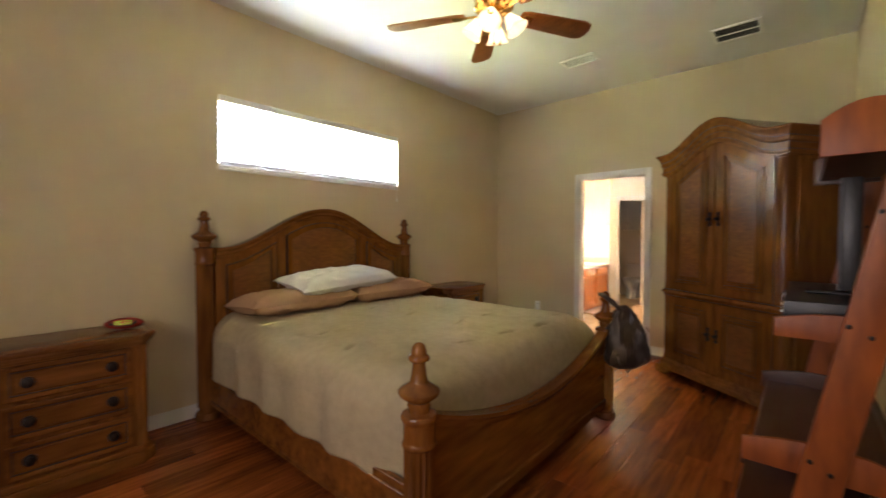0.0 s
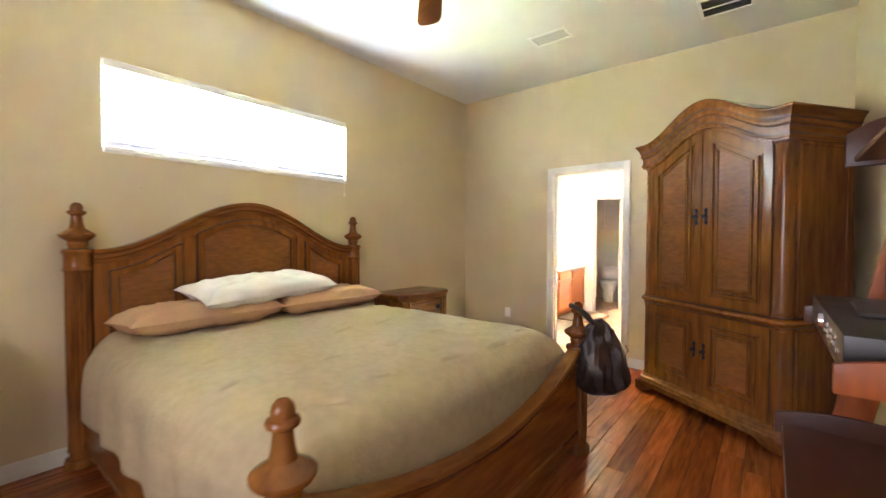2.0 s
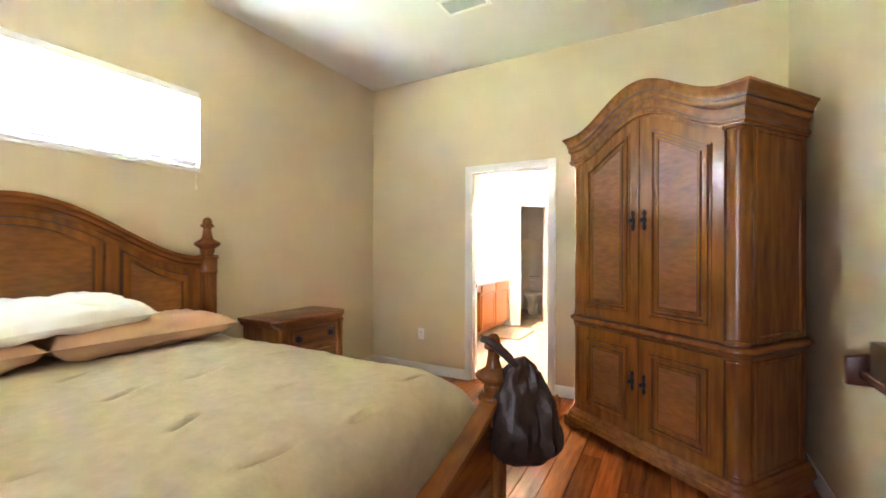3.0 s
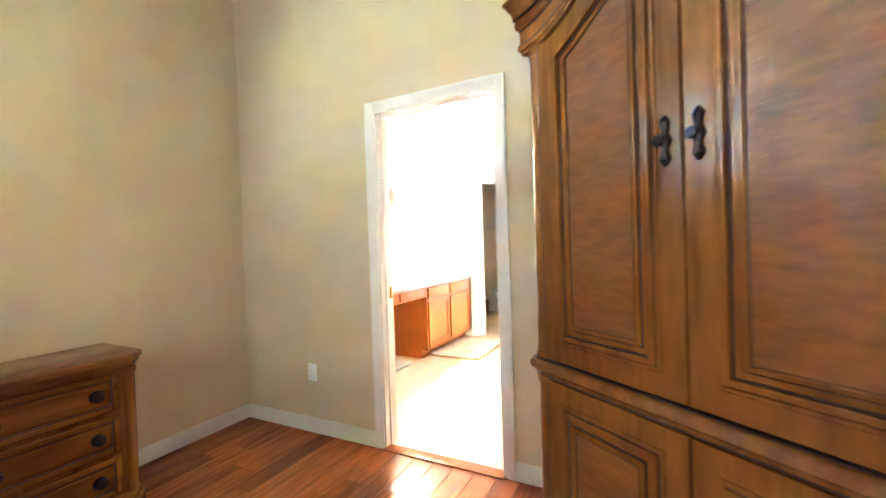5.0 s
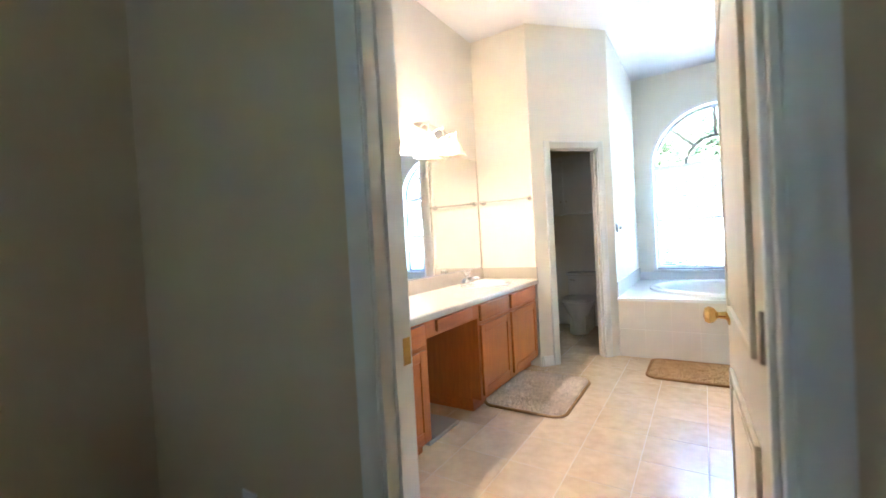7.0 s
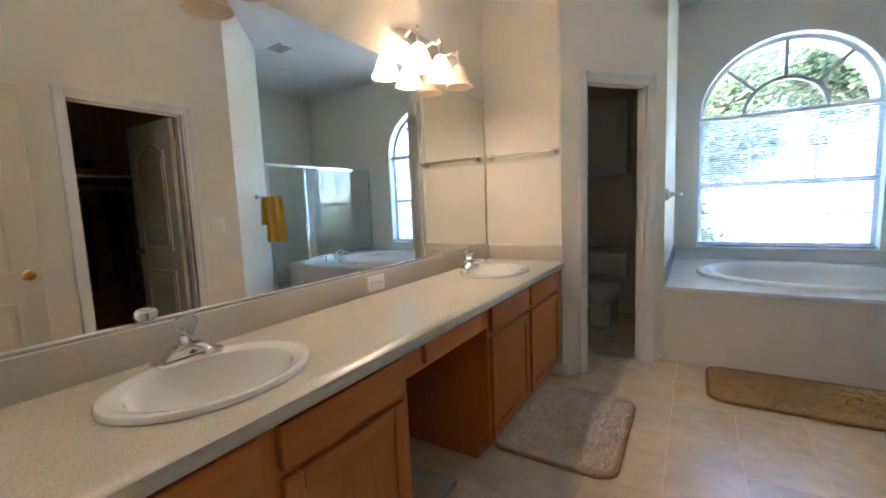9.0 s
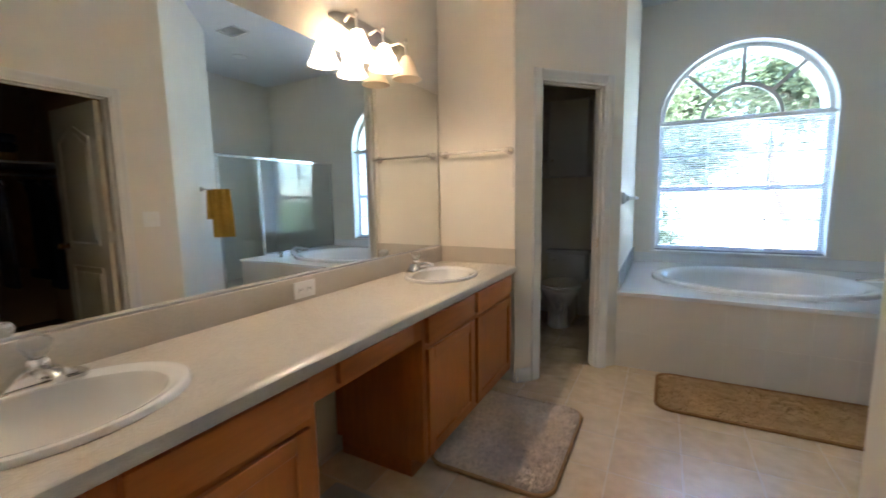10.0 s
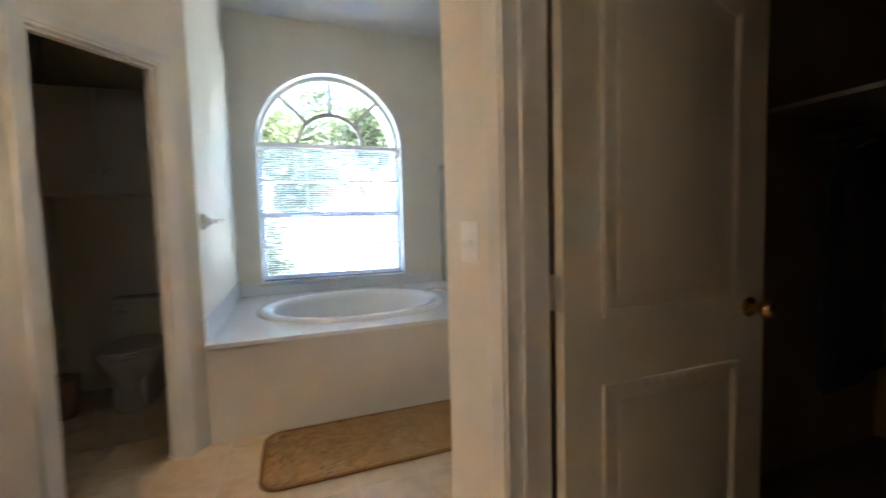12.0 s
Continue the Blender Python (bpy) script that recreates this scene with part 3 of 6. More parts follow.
def coverlet():
    """Bedspread that lies on the mattress, rounds its edges and hangs down three sides in soft folds."""
    bm = bmesh.new()
    nu, nv = 230, 230
    half, top = 0.915, 0.762
    grid = []
    for i in range(nu + 1):
        s = 2.72 * i / nu                      # along the bed, from the head
        row = []
        for j in range(nv + 1):
            v = -1.34 + 2.68 * j / nv         # across
            def bend(q, lim, rad):
                """Path over an edge: flat, quarter round, hanging."""
                if q < lim - rad:
                    return q, 0.0
                a = (q - (lim - rad)) / rad
                if a < math.pi / 2:
                    return lim - rad + rad * math.sin(a), rad * (1 - math.cos(a))
                return lim, rad + (q - (lim - rad) - rad * math.pi / 2)
            ez = max(0.0, min(1.0, (s + 0.13 - 1.90) / 0.2))
            eh = max(0.0, min(1.0, (0.32 - s - 0.13) / 0.15))
            yy, dy = bend(abs(v), half + 0.075 - 0.085 * ez - 0.06 * eh, 0.17)
            xx, dx = bend(s + 0.13, 2.19, 0.17)
            drop = max(dy, dx) + 0.25 * min(dy, dx)
            low = 0.33 if dy > dx else dip(math.copysign(yy, v)) - 0.02
            if dy > dx:
                low = 0.352 - 0.040 * xx + 0.008 * math.sin(xx * 6) + 0.004 * math.sin(xx * 17)
            z = top - drop
            fold = max(0.0, min(1.0, drop / 0.25))
            w = 0.012 * math.sin(xx * 19 + 2 * noise.noise((xx * 3, v, 0))) * fold
            z = max(z, low)
            out = w + 0.010 * fold
            x3 = xx + (out if dx > dy else 0) * 0.6
            x3 = min(x3, 2.198)
            y3 = math.copysign(yy + (out if dy >= dx else 0), v)
            n = noise.noise((xx * 2.1, v * 2.1, 3.0)) * 0.016 + noise.noise((xx * 7, v * 7, 9.0)) * 0.008 - abs(noise.noise((xx * 5 + v, v * 3, 5.0))) * 0.010
            z3 = z + n * (1 - fold) - 0.035 * max(0, (abs(v) - 0.5)) * (1 - fold)
            row.append(bm.verts.new((x3, YC + y3, z3)))
        grid.append(row)
    for i in range(nu):
        for j in range(nv):
            bm.faces.new((grid[i][j], grid[i + 1][j], grid[i + 1][j + 1], grid[i][j + 1]))
    # quilting tucks: short pinched dents
    rnd = random.Random(4)
    tucks = [(0.75 + 0.42 * a + rnd.uniform(-0.05, 0.05), YC - 0.72 + 0.36 * b + rnd.uniform(-0.06, 0.06), rnd.uniform(-0.5, 0.5)) for a in range(4) for b in range(5)]
    for v in bm.verts:
        if v.co.z > 0.63:
            for tx, ty, ta in tucks:
                dx, dy = v.co.x - tx, v.co.y - ty
                if abs(dx) < 0.2 and abs(dy) < 0.2:
                    a, b = dx * math.cos(ta) + dy * math.sin(ta), -dx * math.sin(ta) + dy * math.cos(ta)
                    v.co.z -= 0.050 * math.exp(-(a / 0.014) ** 2 - (b / 0.055) ** 2)
                    v.co.z += 0.010 * math.exp(-((a - 0.035) / 0.03) ** 2 - (b / 0.09) ** 2)
    bmesh.ops.recalc_face_normals(bm, faces=bm.faces)
    return bm


cover = single("bedspread", coverlet(), M_COVER, "tan tufted bedspread hanging over the bed's sides", "bedspread")
thick = cover.modifiers.new("thickness", "SOLIDIFY")
thick.thickness, thick.offset = 0.008, -1


def pillow_mesh(w, d, h, seed, pinch=0.0):
    """Soft pillow with pointed corners, w along y, d along x."""
    bm = bmesh.new()
    n = 26
    sheets = []
    for side in (1, -1):
        g = []
        for i in range(n + 1):
            row = []
            for j in range(n + 1):
                u, v = -1 + 2 * i / n, -1 + 2 * j / n
                k = (1 - abs(u) ** 3.2) ** 0.46 * (1 - abs(v) ** 5) ** 0.46 if abs(u) < 1 and abs(v) < 1 else 0
                x = u * d / 2 * (1 - 0.06 * (1 - v * v) * abs(u))
                y = v * w / 2 * (1 - 0.07 * (1 - u * u) * abs(v))
                z = side * h / 2 * k * (1.0 if side > 0 else 0.8)
                z += 0.026 * noise.noise((u * 2.2 + seed, v * 3.2, side)) * k + 0.016 * noise.noise((u * 5 + seed, v * 8, side)) * k - 0.010 * abs(noise.noise((u * 4 + seed, v * 12, 2))) * k
                row.append(bm.verts.new((x, y, z)))
            g.append(row)
        sheets.append(g)
    for s, g in enumerate(sheets):
        for i in range(n):
            for j in range(n):
                q = (g[i][j], g[i + 1][j], g[i + 1][j + 1], g[i][j + 1])
                bm.faces.new(q if s == 0 else q[::-1])
    bmesh.ops.remove_doubles(bm, verts=bm.verts, dist=0.0005)
    return bm


single("pillow", pillow_mesh(0.86, 0.46, 0.19, 1), M_PILLOW, "tan pillow lying on the bedspread by the headboard", "pillow", "tan pillows", pose(0.40, -3.35, 0.828, 0, -4, 2))
single("pillow", pillow_mesh(0.84, 0.46, 0.19, 5), M_PILLOW, "tan pillow lying on the bedspread by the headboard", "pillow", "tan pillows", pose(0.40, -2.48, 0.828, 0, -4, -3))
single("pillow", pillow_mesh(0.96, 0.40, 0.16, 9), M_PILLOWW, "white pillow lying across two tan pillows", "pillow", "", pose(0.44, -2.97, 0.965, 2, 9, 5))


def ring_knob(place, r=0.022):
    return join(moved(lathe([(0.4 * r, 0), (0.4 * r, 0.012), (r, 0.018), (r * 0.95, 0.026), (0.3 * r, 0.032)], 16), Matrix.Translation(place) @ Matrix.Rotation(math.pi / 2, 4, "Y")),
                moved(lathe([(r * 1.15, 0), (r * 1.15, 0.004), (r * 0.9, 0.006)], 16), Matrix.Translation(place) @ Matrix.Rotation(math.pi / 2, 4, "Y")))


def drawer_front(ob, x, y0, y1, z0, z1, t=0.018, m=0.028):
    """Drawer front facing +x: a sunk ground with four proud frame pieces and a raised field."""
    dr = part("drawer", box(x, y0, z0, x + t * 0.5, y1, z1, 0.002), M_WOODH, ob)
    for b in (box(x, y0, z0, x + t, y0 + m, z1, 0.005), box(x, y1 - m, z0, x + t, y1, z1, 0.005), box(x, y0 + m, z1 - m, x + t, y1 - m, z1, 0.005), box(x, y0 + m, z0, x + t, y1 - m, z0 + m, 0.005)):
        part("frame", b, M_WOODH, dr)
    part("field", box(x, y0 + m + 0.012, z0 + m + 0.010, x + t * 0.8, y1 - m - 0.012, z1 - m - 0.010, 0.004), M_WOODH, dr)
    return dr


def nightstand(m, label):
    """Three-drawer chest, local origin at the wall, w along y."""
    w, d, h = 0.76, 0.43, 0.755
    ob = thing("nightstand", label, "nightstand", m, "nightstands by the bed")
    part("body", box(0.0, 0.05, 0.08, d - 0.02, w - 0.05, h - 0.06, 0.004), M_WOOD, ob)
    cut = 0.05
    def slab(o, z0, z1, b):
        return prism([(0, 0.03 - o), (d - cut, 0.03 - o), (d + o, 0.03 + cut), (d + o, w - 0.03 - cut), (d - cut, w - 0.03 + o), (0, w - 0.03 + o)], z0, z1, "z", b)
    top = part("top", slab(0.03, h - 0.03, h, 0.007), M_WOODH, ob)
    part("moulding", slab(0.015, h - 0.05, h - 0.03, 0.005), M_WOODH, top)
    part("moulding", slab(0.0, h - 0.065, h - 0.05, 0.004), M_WOODH, top)
    plinth = part("plinth", slab(0.02, 0.0, 0.07, 0.006), M_WOODH, ob)
    part("moulding", slab(0.005, 0.07, 0.10, 0.008), M_WOODH, plinth)
    for y in (0.075, w - 0.075):
        part("column", moved(lathe([(0.03, 0.10), (0.033, 0.11), (0.026, 0.13), (0.026, h - 0.1), (0.033, h - 0.08), (0.033, h - 0.065)], 18), Matrix.Translation((d - 0.03, y, 0))), M_WOOD, ob)
    for i in range(3):
        z0 = 0.115 + i * 0.195
        dr = drawer_front(ob, d - 0.02, 0.125, w - 0.125, z0, z0 + 0.175)
        part("glaze_line", join(*[box(d - 0.02, a, z0 + 0.026, d - 0.0055, a + 0.005, z0 + 0.149) for a in (0.152, w - 0.157)], *[box(d - 0.02, 0.157, a, d - 0.0055, w - 0.157, a + 0.005) for a in (z0 + 0.027, z0 + 0.143)]), M_GLAZE, dr, "dark antique glaze line")
        for y in (0.215, w - 0.215):
            part("knob", ring_knob((d - 0.004, y, z0 + 0.088), 0.024), M_BRONZE, dr, "dark bronze round knob")
    return ob


ns = nightstand(pose(0.016, -1.65, 0), "antique brown three-drawer nightstand with an empty top")
n1 = copy_thing(ns, pose(0.016, -5.01, 0))
tagged(n1, "antique brown three-drawer nightstand carrying a red clock")

clock = thing("alarm_clock", "oval red digital alarm clock with green digits", "clock", pose(0.24, -4.37, 0.757, 0, 0, -20))
part("body", moved(sphere((0, 0, 0.034), 0.034, (1.3, 2.9, 1)), Matrix.Identity(4)), material("red_clock_plastic", (0.35, 0.03, 0.02), 0.3), clock)
part("display", moved(sphere((0, 0, 0), 0.03, (0.25, 2.3, 0.75)), pose(0.030, 0, 0.042, 0, -28, 0)), M_BLACK, clock, "black display window")


def writing(text, size, mat, m, name, label, parent):
    cu = bpy.data.curves.new(name, "FONT")
    cu.body, cu.size, cu.extrude, cu.align_x, cu.align_y = text, size, 0.0006, "CENTER", "CENTER"
    tmp = new(name, cu)
    me = bpy.data.meshes.new_from_object(tmp)
    bpy.data.objects.remove(tmp)
    me.materials.append(mat)
    ob = new(name, me)
    ob.parent, ob.matrix_basis = parent, m
    return tagged(ob, label)


writing("10:51", 0.04, glowing("green_digits", (0.25, 0.9, 0.08), 0.0022),
        Matrix.Translation((0.040, 0, 0.044)) @ Matrix(((0, 0, 1, 0), (1, 0, 0, 0), (0, 1, 0, 0), (0, 0, 0, 1))) @ Matrix.Rotation(radians(-28), 4, "X"), "digits", "green glowing digits", clock)


# armoire, set across the corner
arm = thing("armoire", "tall antique brown armoire with arched cornice and four panelled doors", "armoire", pose(2.263, -0.555, 0, 0, 0, -35.6))
A0, A1, AD, AC = 0.03, 1.172, 0.585, 0.601


def atop(x, off=0.0):
    """Height of the arched cornice."""
    a = min(1.0, abs(x - AC) / 0.595)
    return 2.085 + 0.20 * (0.5 + 0.5 * math.cos(math.pi * min(1, a * 1.12))) - off


nx = 40
xs = [A0 + (A1 - A0) * i / nx for i in range(nx + 1)]


def arm_plan(x0, x1, y0, r, off=0.0, n=8):
    """Plan of the armoire with rounded front corners, pushed out by off."""
    pts = [(x0 - off, AD)]
    pts += [(x0 + r - (r + off) * math.cos(math.pi / 2 * k / n), y0 + r - (r + off) * math.sin(math.pi / 2 * k / n)) for k in range(n + 1)]
    pts += [(x1 - r + (r + off) * math.sin(math.pi / 2 * k / n), y0 + r - (r + off) * math.cos(math.pi / 2 * k / n)) for k in range(n + 1)]
    return pts + [(x1 + off, AD)]


def arm_round(prof, z):
    """Moulding of (out, z) carried round the rounded plan."""
    bm = bmesh.new()
    rings = list(zip(*[[(x, y, z + dz) for x, y in arm_plan(A0, A1, 0.0, 0.062, o)] for o, dz in prof]))
    rings = [[bm.verts.new(c) for c in ring] for ring in rings]
    n = len(prof)
    for p, q in zip(rings, rings[1:]):
        for i in range(n):
            bm.faces.new((p[i], p[(i + 1) % n], q[(i + 1) % n], q[i]))
    bm.faces.new(rings[0])
    bm.faces.new(rings[-1][::-1])
    bmesh.ops.recalc_face_normals(bm, faces=bm.faces)
    return bm


part("body", prism(arm_plan(A0 + 0.008, A1 - 0.008, 0.012, 0.062), 0.10, 1.91, "z"), M_WOOD, arm)
part("frieze", prism([(A0 + 0.01, 1.91), (A1 - 0.01, 1.91)] + [(x, atop(x, 0.06)) for x in xs[::-1]], 0.02, AD, "y"), M_WOOD, arm)


def arm_sweep(prof, x0, x1, f):
    """Moulding of (out, z) carried across the front, with returns along both sides."""
    bm = bmesh.new()
    line = [(x0, AD, 0)] + [(x0 + (x1 - x0) * i / nx, 0.0, 1) for i in range(nx + 1)] + [(x1, AD, 2)]
    rings = []
    for k, (x, y, w) in enumerate(line):
        ring = []
        for o, z in prof:
            if k == 0:
                ring.append(bm.verts.new((x - o, y, f(x0) + z)))
            elif k == len(line) - 1:
                ring.append(bm.verts.new((x + o, y, f(x1) + z)))
            else:
                side = -o if k == 1 else (o if k == len(line) - 2 else 0)
                ring.append(bm.verts.new((x + side, y - o, f(x) + z)))
        rings.append(ring)
    n = len(prof)
    for a, b in zip(rings, rings[1:]):
        for i in range(n):
            bm.faces.new((a[i], a[(i + 1) % n], b[(i + 1) % n], b[i]))
    bm.faces.new(rings[0])
    bm.faces.new(rings[-1][::-1])
    bmesh.ops.recalc_face_normals(bm, faces=bm.faces)
    return bm


part("cornice", arm_sweep([(-0.03, 0.0), (0.04588, 0.0), (0.04836, -0.006), (0.04712, -0.014), (0.04092, -0.018), (0.03596, -0.030), (0.02728, -0.044), (0.02232, -0.060), (0.02232, -0.066), (0.01612, -0.070), (0.01612, -0.078), (0.0186, -0.086),
                           (0.01674, -0.100), (0.01116, -0.108), (0.0062, -0.111), (0.00496, -0.160), (0.00992, -0.163), (0.0124, -0.172), (0.00992, -0.181), (0.00372, -0.185), (0.0031, -0.195), (-0.03, -0.197)], A0, A1, atop), M_WOODH, arm, "moulded arched cornice")
for off, out in ((0.0675, 0.0232), (0.110, 0.0085), (0.1615, 0.0105)):
    part("glaze_line", arm_sweep([(-0.02, 0.0025), (out, 0.0025), (out, -0.0025), (-0.02, -0.0025)], A0, A1, lambda x: atop(x, off)), M_GLAZE, arm, "dark antique glaze line")
top_bm = bmesh.new()
tv = [[top_bm.verts.new((x, y, atop(x, 0.004))) for x in xs] for y in (-0.02, AD)]
for i in range(nx):
    top_bm.faces.new((tv[0][i], tv[0][i + 1], tv[1][i + 1], tv[1][i]))
part("top", top_bm, M_WOODH, arm)
part("waist_moulding", arm_round([(-0.02, 0.024), (0.012, 0.024), (0.024, 0.018), (0.031, 0.008), (0.031, -0.002), (0.022, -0.008), (0.016, -0.016), (0.008, -0.026), (-0.02, -0.028)], 0.795), M_WOODH, arm)
part("glaze_line", arm_round([(-0.02, 0.0285), (0.007, 0.0285), (0.007, 0.0235), (-0.02, 0.0235)], 0.795), M_GLAZE, arm, "dark antique glaze line")
part("glaze_line", arm_round([(-0.02, -0.0275), (0.005, -0.0275), (0.005, -0.0325), (-0.02, -0.0325)], 0.795), M_GLAZE, arm, "dark antique glaze line")
part("base_moulding", arm_round([(-0.02, 0.078), (0.006, 0.076), (0.016, 0.066), (0.018, 0.056), (0.028, 0.050), (0.036, 0.038), (0.036, 0.026), (0.042, 0.020), (0.042, 0.0), (-0.02, 0.0)], 0.085), M_WOODH, arm)
n = 20
apron = [A0 - 0.03 + (A1 - A0 + 0.06) * i / n for i in range(n + 1)]
part("apron", prism([(A1 + 0.03, 0.086), (A0 - 0.03, 0.086)] + [(x, 0.012 + 0.048 * max(0.0, min(1.0, (0.50 - abs(x - AC)) / 0.08))) for x in apron], -0.034, -0.014, "y", 0.002), M_WOODH, arm)
for x in (A0 - 0.03, A1 + 0.012):
    part("side_apron", box(x, -0.014, 0.012, x + 0.018, AD, 0.086, 0.003), M_WOODH, arm)
for x in (A0 + 0.04, A1 - 0.04):
    for y in (0.005, AD - 0.06):
        part("foot", moved(lathe([(0.030, 0), (0.048, 0.012), (0.052, 0.035), (0.044, 0.06), (0.040, 0.10)], 16), pose(x, y + 0.02, 0)), M_WOODH, arm)
for x in (A0 + 0.060, A1 - 0.060):
    for z0, z1 in ((0.165, 0.765), (0.825, 1.895)):
        part("corner_column", moved(lathe([(0.066, z0), (0.066, z0 + 0.012), (0.062, z0 + 0.018), (0.064, z0 + 0.026), (0.060, z0 + 0.034), (0.060, z1 - 0.034), (0.064, z1 - 0.026), (0.062, z1 - 0.018), (0.067, z1 - 0.012), (0.067, z1)], 40), pose(x, 0.060, 0)), M_WOOD, arm)
for z0, z1 in ((0.165, 0.765), (0.825, 1.895)):
    for x in (A0 + 0.079, A1 - 0.083):
        part("glaze_line", box(x, -0.0025, z0, x + 0.004, 0.014, z1), M_GLAZE, arm, "dark antique glaze line")
    part("glaze_line", box(A1 - 0.012, 0.078, z0, A1 - 0.0045, 0.083, z1), M_GLAZE, arm, "dark antique glaze line")


def arm_door(x0, x1, z0, ztop, name):
    """Panelled door; ztop(x) gives the height of its top."""
    n = 14
    def ring(i0, d0, d1):
        a = [(x0 + i0 + (x1 - x0 - 2 * i0) * k / n) for k in range(n + 1)]
        return prism([(a[0], z0 + i0), (a[-1], z0 + i0)] + [(x, ztop(x) - i0) for x in a[::-1]], d0, d1, "y")
    def moulding(i0, w, d):
        bms = []
        for k in range(n):
            xa, xb = x0 + i0 + (x1 - x0 - 2 * i0) * k / n, x0 + i0 + (x1 - x0 - 2 * i0) * (k + 1) / n
            bms.append(prism([(xa, ztop(xa) - i0), (xb, ztop(xb) - i0), (xb, ztop(xb) - i0 - w), (xa, ztop(xa) - i0 - w)], d, 0.0, "y"))
        for a in (x0 + i0, x1 - i0 - w):
            bms.append(prism([(a, z0 + i0), (a + w, z0 + i0), (a + w, ztop(a + w) - i0), (a, ztop(a) - i0)], d, 0.0, "y", 0.003))
        bms.append(box(x0 + i0, d, z0 + i0, x1 - i0, 0, z0 + i0 + w, 0.003))
        return join(*bms)
    dr = part(name, ring(0.0, -0.004, 0.018), M_WOOD, arm)
    part("moulding", moulding(0.060, 0.012, -0.009), M_WOOD, dr)
    part("moulding", moulding(0.076, 0.016, -0.018), M_WOOD, dr)
    part("moulding", moulding(0.115, 0.014, -0.014), M_WOOD, dr)
    part("panel", ring(0.128, -0.010, 0.0), M_PANEL, dr, "mottled reddish veneer panel")
    for i0, w, d in ((0.0715, 0.005, -0.0065), (0.0915, 0.006, -0.0065), (0.1105, 0.005, -0.0065), (0.1285, 0.005, -0.0115)):
        part("glaze_line", moulding(i0, w, d), M_GLAZE, dr, "dark antique glaze line")
    return dr


XL, XR = A0 + 0.085, A1 - 0.085
for x0, x1, hx in ((XL, AC - 0.004, AC - 0.04), (AC + 0.004, XR, AC + 0.04)):
    for nm, z0, zt, hz in (("upper_door", 0.83, lambda x: atop(x, 0.215), 1.46), ("lower_door", 0.165, lambda x: 0.755, 0.49)):
        dr = arm_door(x0, x1, z0, zt, nm)
        part("handle", join(moved(lathe([(0.004, -0.06), (0.013, -0.045), (0.007, -0.02), (0.016, 0.0), (0.007, 0.02), (0.013, 0.045), (0.004, 0.06)], 12), pose(hx, -0.010, hz)),
                            moved(lathe([(0.006, 0), (0.006, 0.014), (0.014, 0.02), (0.013, 0.028), (0.004, 0.032)], 12), pose(hx, -0.012, hz, 90, 0, 0))), M_BRONZE, dr, "dark bronze drop handle")
for z0, z1 in ((0.17, 0.74), (0.85, 1.88)):
    side = part("side_panel", box(A1 - 0.011, 0.10, z0, A1 - 0.005, AD - 0.06, z1), M_WOOD, arm)
    for ya, yb, za, zb in ((0.10, 0.118, z0, z1), (AD - 0.078, AD - 0.06, z0, z1), (0.118, AD - 0.078, z0, z0 + 0.018), (0.118, AD - 0.078, z1 - 0.018, z1)):
        part("moulding", box(A1 - 0.011, ya, za, A1 + 0.003, yb, zb, 0.003), M_WOOD, side)


# leaning shelf against the wall
SY0, SY1 = -3.30, -2.42
shelf = thing("ladder_shelf", "leaning cherry-red wooden ladder shelf holding a television", "shelf", pose(0, 0, 0))
SLOPE = 0.178


def post_x(z):
    return 3.243 + SLOPE * z


for y in (SY0 - 0.028, SY1):
    n = 8
    out = [(post_x(0) - 0.05, 0.0), (post_x(0) + 0.05, 0.0), (3.618, 1.74), (3.618, 1.92)] + \
          [(3.618 - 0.085 * math.sin(math.pi / 2 * i / n), 1.81 + 0.11 * math.cos(math.pi / 2 * i / n)) for i in range(n + 1)]
    part("side_post", prism(out, y, y + 0.026, "y", 0.003), M_CHERRY, shelf)
    for z in (0.24, 0.63, 1.04, 1.36, 1.62):
        for dx, dz in ((-0.025, 0.02), (0.02, -0.005)):
            part("bolt", moved(lathe([(0.007, 0), (0.007, 0.004), (0.003, 0.005)], 10), pose(post_x(z) + dx, y, z + dz, 90, 0, 0)), M_BRONZE, shelf)
for z, x0, up in ((0.20, 3.09, 0.08), (0.605, 3.165, 0.08), (1.02, 3.24, 0.06), (1.56, 3.335, 0.13)):
    part("shelf_board", box(x0 + 0.02, SY0 + 0.02, z, 3.54, SY1 - 0.02, z + 0.02, 0.003), M_CHERRY_SHADED, shelf)
    for y in (SY0, SY1 - 0.02):
        L = 3.545 - x0
        prof = [(x0, z - 0.015), (3.545, z - 0.015), (3.545, z + up * 0.7)] + [(x0 + L * (0.75 - 0.75 * k / 6), z + up * (1.0 + 0.12 * math.sin(math.pi * k / 6)) - up * 0.30 * (k / 6) ** 2) for k in range(7)]
        # near end keeps the lit cherry, far end takes the shaded copy
        part("shelf_end", prism(prof, y, y + 0.02, "y", 0.003), M_CHERRY if y < -3 else M_CHERRY_SHADED, shelf)
    part("back_rail", box(3.52, SY0 + 0.02, z + 0.02, 3.54, SY1 - 0.02, z + 0.05, 0.003), M_CHERRY_SHADED, shelf)

